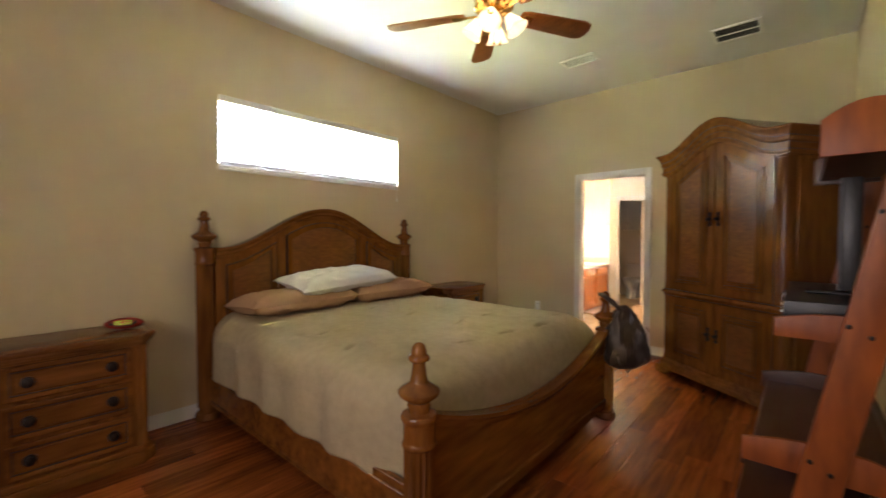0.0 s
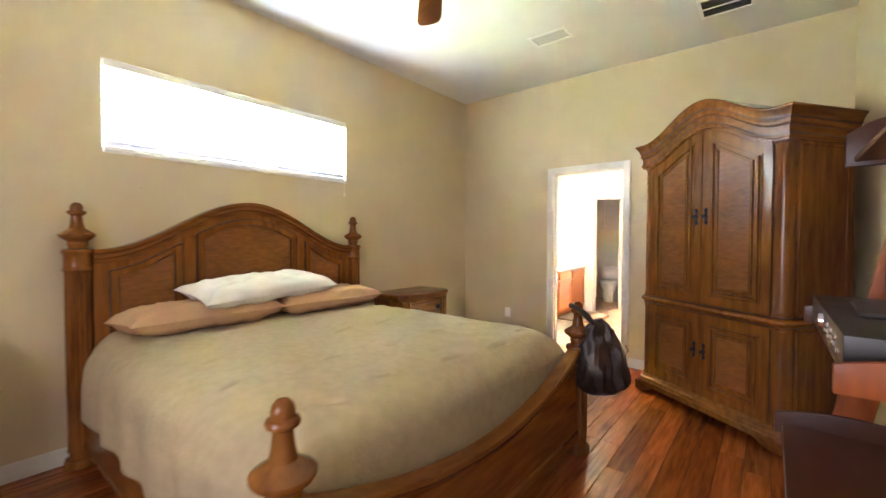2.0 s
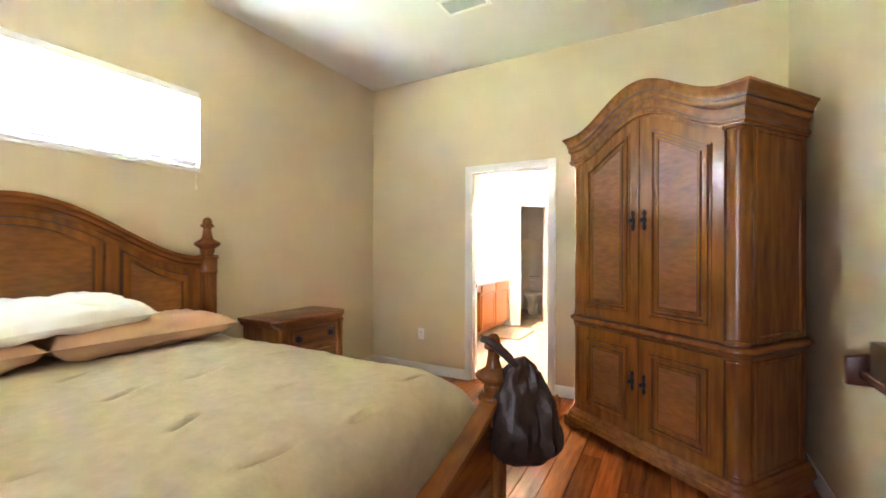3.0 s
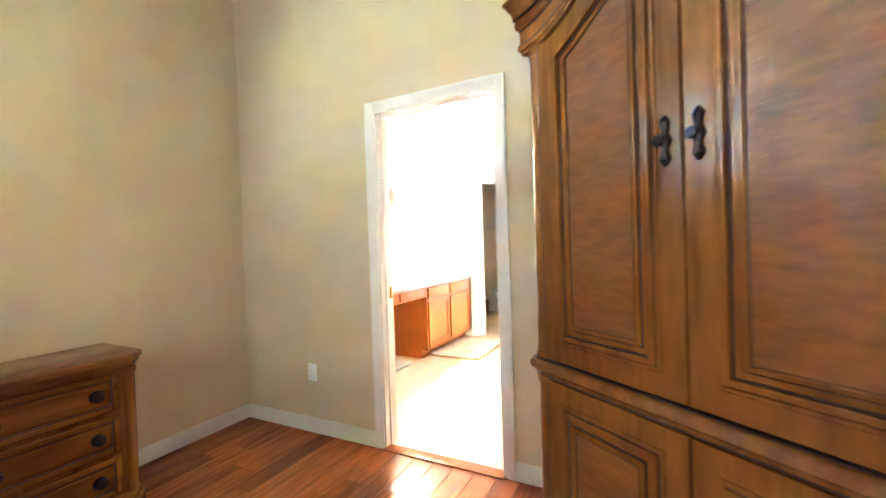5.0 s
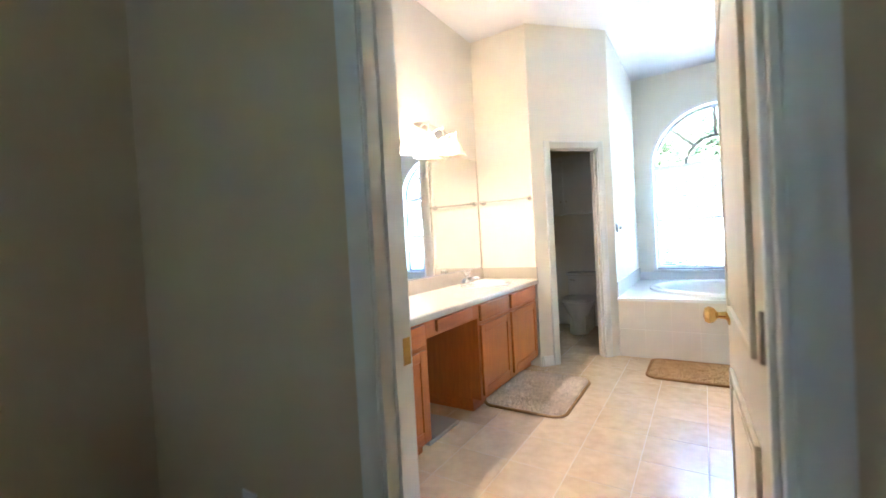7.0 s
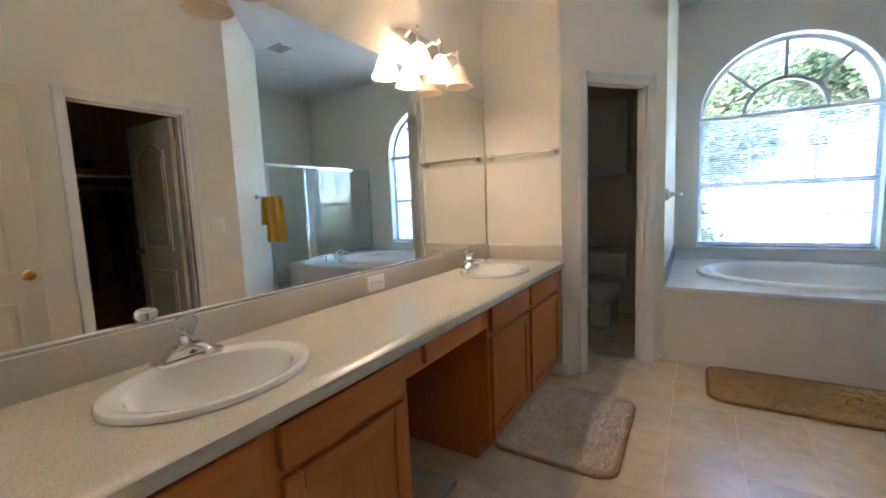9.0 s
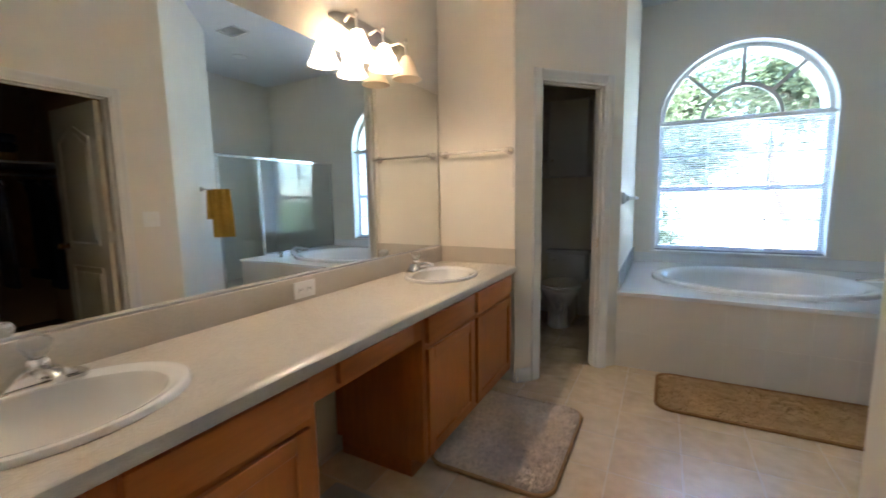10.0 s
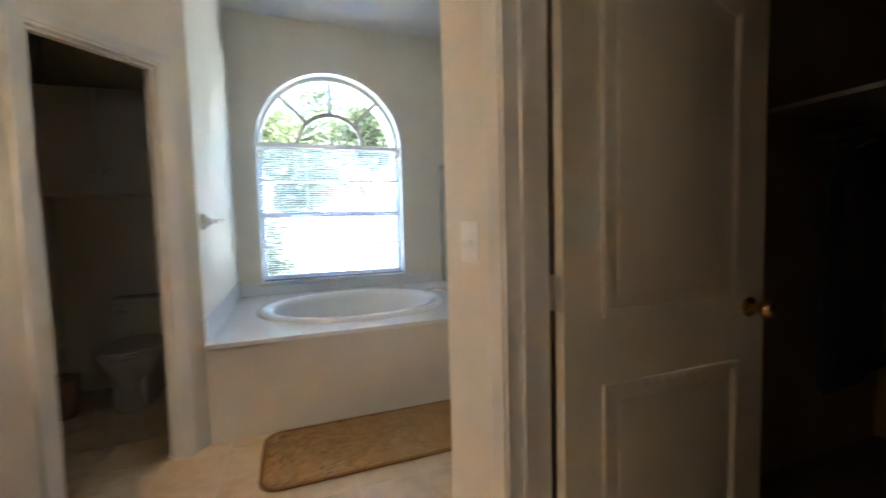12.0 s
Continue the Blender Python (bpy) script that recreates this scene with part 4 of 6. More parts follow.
tv_set = thing("television", "small black flat television on the shelf", "television", pose(3.42, -2.84, 1.04, 0, 0, -3))
part("casing", box(-0.012, -0.29, 0.10, 0.035, 0.29, 0.46, 0.008, 2), M_BLACK, tv_set)
part("bezel", join(box(-0.018, -0.29, 0.10, -0.012, 0.29, 0.125, 0.002), box(-0.018, -0.29, 0.435, -0.012, 0.29, 0.46, 0.002), box(-0.018, -0.29, 0.125, -0.012, -0.265, 0.435, 0.002),
                   box(-0.018, 0.265, 0.125, -0.012, 0.29, 0.435, 0.002)), material("silver_bezel", (0.16, 0.16, 0.17), 0.4, 0.3), tv_set, "silver bezel")
part("screen", box(-0.014, -0.265, 0.125, -0.0125, 0.265, 0.435), M_SCREEN, tv_set, "dark switched-off screen")
part("stand", join(box(-0.10, -0.14, 0.072, 0.10, 0.14, 0.082, 0.004), moved(lathe([(0.03, 0.08), (0.02, 0.12)], 14), pose(0.01, 0, 0))), M_BLACK, tv_set)
deck = thing("disc_player", "black disc player with silver buttons under the television", "player", pose(3.258, -3.24, 1.0405))
part("body", box(0.0, 0.0, 0.0, 0.28, 0.75, 0.07, 0.006, 2), M_BLACK, deck)
for i in range(7):
    part("button", moved(lathe([(0.008, 0), (0.008, 0.004), (0.005, 0.006)], 12), pose(0.0, 0.06 + 0.04 * i, 0.025 + 0.02 * (i % 2), 0, -90, 0)), M_CHROME, deck, "silver button")
part("dial", moved(lathe([(0.022, 0), (0.02, 0.01), (0.012, 0.012)], 20), pose(0.0, 0.40, 0.035, 0, -90, 0)), M_CHROME, deck, "silver dial")


def curve_points(ctrl, n=24):
    """Smooth line through control points (Catmull-Rom)."""
    p = [Vector(c) for c in ctrl]
    p = [2 * p[0] - p[1]] + p + [2 * p[-1] - p[-2]]
    out = []
    for i in range(1, len(p) - 2):
        for k in range(n):
            t = k / n
            a, b, c, d = p[i - 1], p[i], p[i + 1], p[i + 2]
            out.append(0.5 * ((2 * b) + (c - a) * t + (2 * a - 5 * b + 4 * c - d) * t * t + (3 * b - a - 3 * c + d) * t ** 3))
    out.append(p[-2])
    return out


M_CABLEW = material("white_cable", (0.75, 0.75, 0.73), 0.4, vary=0.03)
single("white_cable", tube(curve_points([(3.50, -3.1, 1.07), (3.55, -3.32, 1.14), (3.585, -3.4, 1.0), (3.585, -3.37, 0.6), (3.575, -3.30, 0.25), (3.57, -3.2, 0.008)]), 0.006), M_CABLEW,
       "thick white cable looping down the wall", "cable")
single("black_cable", tube(curve_points([(3.47, -2.95, 1.13), (3.56, -3.20, 1.15), (3.582, -3.24, 0.9), (3.585, -3.2, 0.5), (3.575, -3.1, 0.01)]), 0.0045), M_BLACK,
       "thin black cable hanging behind the shelf", "cable", "black cables")
single("black_cable", tube(curve_points([(3.55, -3.1, 1.03), (3.55, -3.22, 0.85), (3.57, -3.27, 0.78), (3.588, -3.28, 0.98)]), 0.0045), M_BLACK,
       "thin black cable hanging behind the shelf", "cable", "black cables")


# bag on the bed post
def bag_body():
    bm = bmesh.new()
    bmesh.ops.create_uvsphere(bm, u_segments=40, v_segments=28, radius=1)
    for v in bm.verts:
        u = v.co.copy()
        t = (u.z + 1) / 2
        w = 0.178 * (0.46 + 0.56 * (1 - t) ** 0.75)
        f = 0.10 * (0.42 + 0.70 * (1 - t) ** 0.7)
        r = max(1e-6, math.hypot(u.x, u.y))
        u.x, u.y = u.x * r ** -0.5, u.y * r ** -0.5
        turn = math.atan2(u.y, u.x)
        n = noise.noise((u.x * 3, u.y * 4, u.z * 1.3)) * 0.040 + noise.noise((u.x * 6, u.y * 6, u.z * 1.5)) * 0.016
        n -= 0.016 * abs(math.sin(turn * 3.5 + u.z * 1.2 + 2 * noise.noise((u.x, u.y, u.z * 2)))) * (1.1 - t)
        v.co = Vector((u.x * f + n * u.x, u.y * w + n * u.y - 0.022, -0.185 + 0.225 * u.z - 0.10 * max(0.0, u.y) * t + 0.02 * u.y))
    return bm


bag = thing("handbag", "slouching dark brown leather bag hung from the bed post", "bag", pose(2.40, -1.935, 0.80, 0, 0, -66))
part("body", bag_body(), M_LEATHER, bag)
part("strap", join(*[moved(tube(curve_points([(s * 0.03, -0.02 + s * 0.05, -0.08), (s * 0.02, -0.08, 0.02), (s * 0.02, -0.16, 0.09), (0.0, -0.20, 0.105)], 10), 0.014, 8), Matrix.Identity(4)) for s in (-1, 1)]), M_LEATHER, bag)
part("buckle", tube([(0.05 + 0.0, 0.10, -0.1), (0.055, 0.115, -0.13), (0.05, 0.10, -0.16)], 0.004, 6), M_BRASS, bag, "small brass buckle")


# ceiling fan
FX, FY = 1.93, -2.93
M_FANWOOD = material("oak_fan_blade", (0.40, 0.135, 0.030), 0.35, vary=0.25, scale=9, bump=0.1, stretch=(1, 8, 8), second=(0.20, 0.07, 0.022))
fan = thing("ceiling_fan", "brass ceiling fan with five wooden blades and four lit shades", "ceiling fan", pose(FX, FY, 0))
part("canopy", lathe([(0.075, H), (0.07, H - 0.03), (0.03, H - 0.06)][::-1], 24), M_BRASS, fan)
part("rod", lathe([(0.012, 2.74), (0.012, H - 0.05)], 12), M_BRASS, fan)
part("motor", lathe([(0.03, 2.615), (0.09, 2.62), (0.115, 2.64), (0.115, 2.69), (0.10, 2.71), (0.05, 2.74), (0.02, 2.75)], 32), M_BRASS, fan)
part("light_kit", lathe([(0.02, 2.53), (0.045, 2.535), (0.055, 2.56), (0.05, 2.59), (0.035, 2.62)], 24), M_BRASS, fan)
for k in range(5):
    a = radians(61 + 72 * k)
    r = Matrix.Rotation(a, 4, "Z") @ Matrix.Translation((0, 0, 2.615)) @ Matrix.Rotation(radians(-13), 4, "X")
    bl = part("blade", moved(prism([(0.17, -0.045), (0.22, -0.06), (0.60, -0.075), (0.645, -0.06), (0.66, -0.02), (0.66, 0.02), (0.645, 0.06), (0.60, 0.075), (0.22, 0.06), (0.17, 0.045)], -0.004, 0.004, "z", 0.002), r), M_FANWOOD, fan)
    part("blade_iron", moved(join(box(0.10, -0.014, -0.010, 0.20, 0.014, -0.005, 0.002), box(0.19, -0.035, -0.009, 0.25, 0.035, -0.0045, 0.002)), r), M_BRASS, bl, "brass blade iron")
SHADE = [(0.022, 0.0), (0.026, -0.01), (0.040, -0.04), (0.052, -0.075), (0.068, -0.10), (0.064, -0.10), (0.048, -0.073), (0.036, -0.04), (0.018, -0.012)]


def bell(profile, seg=20):
    bm = bmesh.new()
    rings = [[bm.verts.new((r * math.cos(2 * math.pi * i / seg), r * math.sin(2 * math.pi * i / seg), z)) for i in range(seg)] for r, z in profile]
    for a, b in zip(rings, rings[1:]):
        for i in range(seg):
            bm.faces.new((a[i], a[(i + 1) % seg], b[(i + 1) % seg], b[i]))
    return bm


for k in range(4):
    a = radians(25 + 90 * k)
    r = Matrix.Rotation(a, 4, "Z") @ Matrix.Translation((0.085, 0, 2.585)) @ Matrix.Rotation(radians(-32), 4, "Y")
    part("lamp_arm", moved(tube([(0.03, 0, 2.585), (0.065, 0, 2.602), (0.085, 0, 2.585)], 0.009, 8), Matrix.Rotation(a, 4, "Z")), M_BRASS, fan)
    part("glass_shade", moved(bell(SHADE), r), M_FANSHADE, fan, "lit frosted glass shade")
for dx, dy in ((0.03, -0.04), (0.05, -0.01)):
    part("pull_chain", join(tube([(dx, dy, 2.55), (dx, dy, 2.42)], 0.002, 6), sphere((dx, dy, 2.415), 0.008)), M_BRASS, fan)


def ceiling_vent(m, w, d, n, label, slat_mat, back_mat):
    ob = thing("ceiling_vent", label, "vent", m, "bedroom ceiling vents")
    part("frame", join(box(0, 0, -0.012, w, 0.025, 0, 0.002), box(0, d - 0.025, -0.012, w, d, 0, 0.002), box(0, 0.025, -0.012, 0.025, d - 0.025, 0, 0.002), box(w - 0.025, 0.025, -0.012, w, d - 0.025, 0, 0.002)), M_PLASTIC, ob)
    part("backing", box(0.02, 0.02, -0.003, w - 0.02, d - 0.02, -0.001), back_mat, ob)
    for i in range(n):
        y = 0.03 + (d - 0.06) * (i + 0.5) / n
        part("slat", moved(box(0.025, -0.008, -0.001, w - 0.025, 0.008, 0.001), pose(0, y, -0.007, 35)), slat_mat, ob)
    return ob


ceiling_vent(pose(1.45, -1.10, H), 0.34, 0.21, 7, "white metal ceiling vent with pale slats", M_PLASTIC, M_GREY)
vent_r = ceiling_vent(pose(2.68, -0.83, H), 0.345, 0.31, 10, "square white return vent with dark slats", M_VENTD, M_DARK)
part("divider", box(0.025, 0.148, -0.014, 0.32, 0.162, -0.004, 0.002), M_PLASTIC, vent_r)


def plate(name, label, m, w, h, kind):
    """Wall plate in the local x-z plane, facing -y."""
    ob = thing(name, label, "switch" if kind == "switch" else "outlet", m)
    part("cover", box(-w / 2, -0.006, -h / 2, w / 2, 0, h / 2, 0.002, 2), M_PLASTIC, ob)
    if kind == "switch":
        for x in (-0.023, 0.023):
            part("toggle", moved(box(-0.005, -0.018, -0.011, 0.005, -0.004, 0.011, 0.002), pose(x, 0, 0, 15)), M_PLASTIC, ob)
    elif kind == "outlet":
        for z in (-0.02, 0.02):
            part("socket", box(-0.016, -0.009, z - 0.014, 0.016, -0.005, z + 0.014, 0.004), M_PLASTIC, ob)
            for x in (-0.006, 0.006):
                part("slot", box(x - 0.001, -0.0095, z - 0.005, x + 0.001, -0.0085, z + 0.005), M_DARK, ob)
    return ob


plate("wall_outlet", "white double wall outlet above the baseboard", pose(0.645, 0, 0.40), 0.072, 0.115, "outlet")


# bedroom window
win = thing("window_1", "wide high window with white slatted blind", "", pose(0, 0, 0))
win["kind"] = "structure"
for nm, b in (("window_frame", box(-0.15, WY0, WZ0, -0.11, WY0 + 0.04, WZ1)), ("window_frame", box(-0.15, WY1 - 0.04, WZ0, -0.11, WY1, WZ1)),
              ("window_frame", box(-0.15, WY0 + 0.04, WZ0, -0.11, WY1 - 0.04, WZ0 + 0.04)), ("window_frame", box(-0.15, WY0 + 0.04, WZ1 - 0.04, -0.11, WY1 - 0.04, WZ1))):
    part(nm, b, M_TRIM, win)
part("window_sill", box(-0.11, WY0 + 0.002, WZ0 - 0.004, 0.012, WY1 - 0.002, WZ0 + 0.016, 0.004), M_TRIM, win)
pane = part("pane", box(-0.132, WY0 + 0.04, WZ0 + 0.04, -0.128, WY1 - 0.04, WZ1 - 0.04), M_GLASS, win)
pane.visible_shadow = False
blind = thing("window_blind", "white slatted window blind, closed against bright daylight", "blind", pose(0, 0, 0))
part("headrail", box(-0.05, WY0 + 0.006, WZ1 - 0.05, 0.008, WY1 - 0.006, WZ1 - 0.002, 0.004), M_PLASTIC, blind)
sl = mesh_of("slat", moved(box(-0.025, WY0 + 0.010, -0.0014, 0.025, WY1 - 0.010, 0.0014), Matrix.Rotation(radians(-40), 4, "Y")), M_BLINDW)
ns_ = 12
for i in range(ns_):
    s = new("slat", sl)
    s.parent, s.location = blind, (-0.022, 0, WZ0 + 0.055 + (WZ1 - WZ0 - 0.115) * i / (ns_ - 1))
part("bottom_rail", box(-0.045, WY0 + 0.008, WZ0 + 0.018, 0.0, WY1 - 0.008, WZ0 + 0.036, 0.004), M_PLASTIC, blind)
part("pull_cord", join(tube([(0.008, WY1 - 0.03, WZ1 - 0.03), (0.01, WY1 - 0.03, WZ0 - 0.10)], 0.0018, 6), moved(lathe([(0.003, 0), (0.008, 0.01), (0.005, 0.035)], 10), pose(0.01, WY1 - 0.03, WZ0 - 0.13))), M_PLASTIC, blind)
for y in (WY0 + 0.25, (WY0 + WY1) / 2, WY1 - 0.25):
    part("ladder_tape", box(0.004, y - 0.0012, WZ0 + 0.03, 0.006, y + 0.0012, WZ1 - 0.05), M_PLASTIC, blind)
single("wall_nail", moved(lathe([(0.002, 0), (0.002, 0.012), (0.004, 0.013), (0.004, 0.015)], 8), pose(0, -3.55, 1.62, 0, 90, 0)), M_CHROME, "small bright nail in the beige wall", "nail")


# window in the wall behind the start
win_b = thing("window_3", "plain white framed window closed by an added opaque sheet", "", pose(0, BACK, 0))
win_b["kind"] = "structure"
for b in (box(1.9, -0.15, 0.9, 1.94, -0.11, 2.1), box(3.26, -0.15, 0.9, 3.3, -0.11, 2.1), box(1.94, -0.15, 0.9, 3.26, -0.11, 0.94), box(1.94, -0.15, 2.06, 3.26, -0.11, 2.1)):
    part("window_frame", b, M_TRIM, win_b)
part("window_sill", box(1.902, -0.11, 0.896, 3.298, 0.012, 0.916, 0.004), M_TRIM, win_b)
# unseen sheet added behind the daylight lamp to block direct sun
part("roller_shade", box(1.904, -0.196, 0.904, 3.296, -0.190, 2.096), M_TRIM, win_b, "added opaque white sheet that keeps the sun out")

# ---- bathroom things ----
def rect_ring(x0, x1, y0, y1, cx, cy, ax, ay, z, n=48):
    """Flat sheet with an oval hole."""
    bm = bmesh.new()
    angs = sorted([2 * math.pi * i / n for i in range(n)] + [math.atan2(y - cy, x - cx) % (2 * math.pi) for x in (x0, x1) for y in (y0, y1)])
    inner, outer = [], []
    for a in angs:
        c, s = math.cos(a), math.sin(a)
        inner.append(bm.verts.new((cx + ax * c, cy + ay * s, z)))
        k = min(((x1 - cx) / c if c > 1e-9 else (x0 - cx) / c if c < -1e-9 else 1e9), ((y1 - cy) / s if s > 1e-9 else (y0 - cy) / s if s < -1e-9 else 1e9))
        outer.append(bm.verts.new((cx + k * c, cy + k * s, z)))
    m = len(angs)
    for i in range(m):
        bm.faces.new((inner[i], outer[i], outer[(i + 1) % m], inner[(i + 1) % m]))
    bmesh.ops.recalc_face_normals(bm, faces=bm.faces)
    for f in bm.faces:
        if f.normal.z < 0:
            f.normal_flip()
    return bm


def oval(profile, ax, ay, seg=56):
    """Rings of (share of the radius, z): an open oval basin."""
    bm = bmesh.new()
    rings = [[bm.verts.new((max(0.0005, ax * r) * math.cos(2 * math.pi * i / seg), max(0.0005, ay * r) * math.sin(2 * math.pi * i / seg), z)) for i in range(seg)] for r, z in profile]
    for a, b in zip(rings, rings[1:]):
        for i in range(seg):
            bm.faces.new((a[i], a[(i + 1) % seg], b[(i + 1) % seg], b[i]))
    bmesh.ops.recalc_face_normals(bm, faces=bm.faces)
    return bm


CT = 0.82                    # counter top
CF = 0.585                   # counter front
VY0, VY1 = T + 0.002, 2.918
S1, S2, SX = 0.662, 2.385, 0.30
SAX, SAY = 0.200, 0.252

counter = thing("vanity_counter", "long beige cultured-stone vanity top with rolled front edge", "counter", pose(0, 0, 0))
nose = [(0.545, CT), (0.572, CT - 0.002), (0.582, CT - 0.008), (CF, CT - 0.018), (CF, CT - 0.034), (0.580, CT - 0.044), (0.545, CT - 0.045)]
top = join(rect_ring(0.02, 0.545, VY0, 1.2, SX, S1, SAX * 0.9, SAY * 0.9, CT), rect_ring(0.02, 0.545, 1.85, VY1 - 0.018, SX, S2, SAX * 0.9, SAY * 0.9, CT),
           box(0.02, 1.2, CT - 0.02, 0.545, 1.85, CT), prism(nose, VY0, VY1 - 0.018, "y"))
part("worktop", top, M_COUNTER, counter)
part("backsplash", box(0.001, VY0, CT - 0.03, 0.02, VY1, CT + 0.108, 0.004, 2), M_COUNTER, counter)
part("side_splash", box(0.02, VY1 - 0.018, CT - 0.03, 0.575, VY1, CT + 0.108, 0.004, 2), M_COUNTER, counter)

M_CRYSTAL = material("clear_acrylic", (0.95, 0.95, 0.95), 0.08, vary=0.02)
M_CRYSTAL.node_tree.nodes["Principled BSDF"].inputs["Transmission Weight"].default_value = 0.85


def basin(y, label):
    ob = thing("washbasin", label, "sink", pose(SX, y, CT), "vanity washbasins")
    part("bowl", oval([(1.0, 0.001), (1.0, 0.010), (0.985, 0.015), (0.93, 0.017), (0.90, 0.014), (0.80, 0.006), (0.775, -0.004), (0.74, -0.03), (0.66, -0.08), (0.5, -0.12), (0.25, -0.14), (0.1, -0.143)], SAX, SAY), M_PORCELAIN, ob)
    part("drain", lathe([(0.024, -0.143), (0.024, -0.139), (0.012, -0.138)], 20), M_CHROME, ob, "chrome drain")
    return ob


def faucet(y, label):
    ob = thing("faucet", label, "faucet", pose(0.125, y, CT + 0.013), "vanity faucets")
    part("base", join(prism([(-0.032, -0.075), (-0.02, -0.09), (0.02, -0.09), (0.03, -0.075), (0.034, 0.075), (0.02, 0.09), (-0.02, 0.09), (-0.032, 0.075)], 0, 0.012, "z", 0.003),
                      moved(prism([(-0.07, 0.012), (0.07, 0.012), (0.03, 0.048), (-0.03, 0.048)], -0.024, 0.024, "x", 0.004), Matrix.Identity(4))), M_CHROME, ob)
    part("spout", tube([(0.0, 0, 0.028), (0.05, 0, 0.045), (0.10, 0, 0.050), (0.118, 0, 0.040)], [0.020, 0.016, 0.013, 0.011], 12), M_CHROME, ob)
    part("collar", lathe([(0.020, 0.046), (0.022, 0.06), (0.016, 0.068)], 20), M_CHROME, ob)
    part("knob", lathe([(0.014, 0.068), (0.020, 0.076), (0.030, 0.095), (0.031, 0.108), (0.025, 0.118), (0.010, 0.122)], 10), M_CRYSTAL, ob, "faceted clear acrylic knob")
    return ob


basin(S1, "oval white porcelain basin set into the counter")
basin(S2, "oval white porcelain basin beside the towel bar wall")
faucet(S1 + 0.02, "chrome faucet with a clear acrylic knob")
faucet(S2, "chrome faucet with a clear acrylic knob")

XB = 0.535                   # face of the cabinets


def shaker(ob, y0, y1, z0, z1, w=0.055):
    """Framed cabinet door: sunk panel with stiles and rails of its own."""
    dr = part("door", box(XB, y0 + w - 0.002, z0 + w - 0.002, XB + 0.010, y1 - w + 0.002, z1 - w + 0.002), M_OAK, ob)
    for a in (y0, y1 - w):
        part("stile", box(XB, a, z0, XB + 0.019, a + w, z1, 0.003), M_OAK, dr)
    for a in (z0, z1 - w):
        part("rail", box(XB, y0 + w, a, XB + 0.0185, y1 - w, a + w, 0.003), M_OAKH, dr)


def cabinet(y0, y1, splits, label):
    ob = thing("vanity_cabinet", label, "cabinet", pose(0, 0, 0), "oak vanity cabinets")
    for a in (y0, y1 - 0.018):
        part("side_panel", box(0.02, a, 0.09, XB - 0.019, a + 0.018, CT - 0.046), M_OAK, ob)
    part("bottom_panel", box(0.02, y0 + 0.018, 0.09, XB - 0.019, y1 - 0.018, 0.11), M_OAK, ob)
    part("back_panel", box(0.02, y0 + 0.018, 0.11, 0.03, y1 - 0.018, CT - 0.2), M_OAK, ob)
    part("toe_kick", box(0.05, y0 + 0.002, 0, XB - 0.07, y1 - 0.002, 0.09), M_OAKH, ob)
    edges = [y0] + [y for a in splits for y in a] + [y1]
    part("face_frame", join(box(XB - 0.019, y0, 0.09, XB, y1, 0.13), box(XB - 0.019, y0, CT - 0.075, XB, y1, CT - 0.046), box(XB - 0.019, y0, 0.60, XB, y1, 0.63),
                            *[box(XB - 0.0185, edges[i] - (0 if i == 0 else 0.012), 0.13, XB - 0.0003, edges[i + 1] + (0 if i + 2 == len(edges) else 0.012), CT - 0.075) for i in range(0, len(edges), 2)]), M_OAK, ob)
    for a, b in splits:
        part("drawer_front", box(XB, a, 0.640, XB + 0.022, b, CT - 0.066, 0.006, 2), M_OAKH, ob)
        shaker(ob, a, b, 0.115, 0.612)
    return ob


cabinet(VY0, 1.15, [(VY0 + 0.03, 0.60), (0.655, 1.115)], "honey oak vanity cabinet under the basin")
cabinet(1.765, VY1 - 0.001, [(1.79, 2.285), (2.325, 2.885)], "honey oak vanity cabinet beside the knee space")
knee = thing("knee_drawer", "honey oak drawer over the vanity knee space", "drawer", pose(0, 0, 0))
part("apron", box(XB - 0.019, 1.1505, 0.665, XB, 1.7645, CT - 0.046), M_OAKH, knee)
part("drawer_front", box(XB, 1.245, 0.685, XB + 0.019, 1.675, CT - 0.062, 0.006, 2), M_OAKH, knee)
part("drawer_box", box(0.1, 1.26, 0.69, XB - 0.02, 1.66, CT - 0.07), M_OAKH, knee)
single("bathroom_scale", join(box(0.20, 1.22, 0.0, 0.47, 1.56, 0.028, 0.008, 2), box(0.27, 1.33, 0.0285, 0.34, 1.45, 0.030)), M_GREY, "flat grey bathroom scale under the vanity", "scale")

single("wall_mirror", join(box(0.0005, VY0 + 0.004, 0.932, 0.0055, 2.892, 1.985)), M_MIRROR, "wide frameless mirror above the vanity", "mirror")
mc = thing("mirror_clip", "thin brass-coloured channel under the mirror", "trim", pose(0, 0, 0))
part("channel", box(0.0005, VY0, 0.9285, 0.009, 2.894, 0.937, 0.001), M_GREY, mc)
part("edge_strip", box(0.0005, 2.892, 0.9375, 0.0075, 2.8965, 1.987), M_NICKEL, mc)
plate("wall_outlet", "white double outlet set in the vanity backsplash", pose(0.02, 1.605, CT + 0.052, 0, 0, 90), 0.122, 0.075, "none")
go = [o for o in bpy.data.objects if o.name.startswith("wall_outlet") and o.parent is None][-1]
for y in (-0.022, 0.022):
    part("socket", box(y - 0.016, -0.009, -0.014, y + 0.016, -0.005, 0.014, 0.004), M_PLASTIC, go)
    for x in (-0.006, 0.006):
        part("slot", box(y + x - 0.001, -0.0095, -0.004, y + x + 0.001, -0.0085, 0.006), M_DARK, go)

M_SHADEOFF = translucent("unlit_frosted_shade", (0.80, 0.70, 0.58), 0.5)


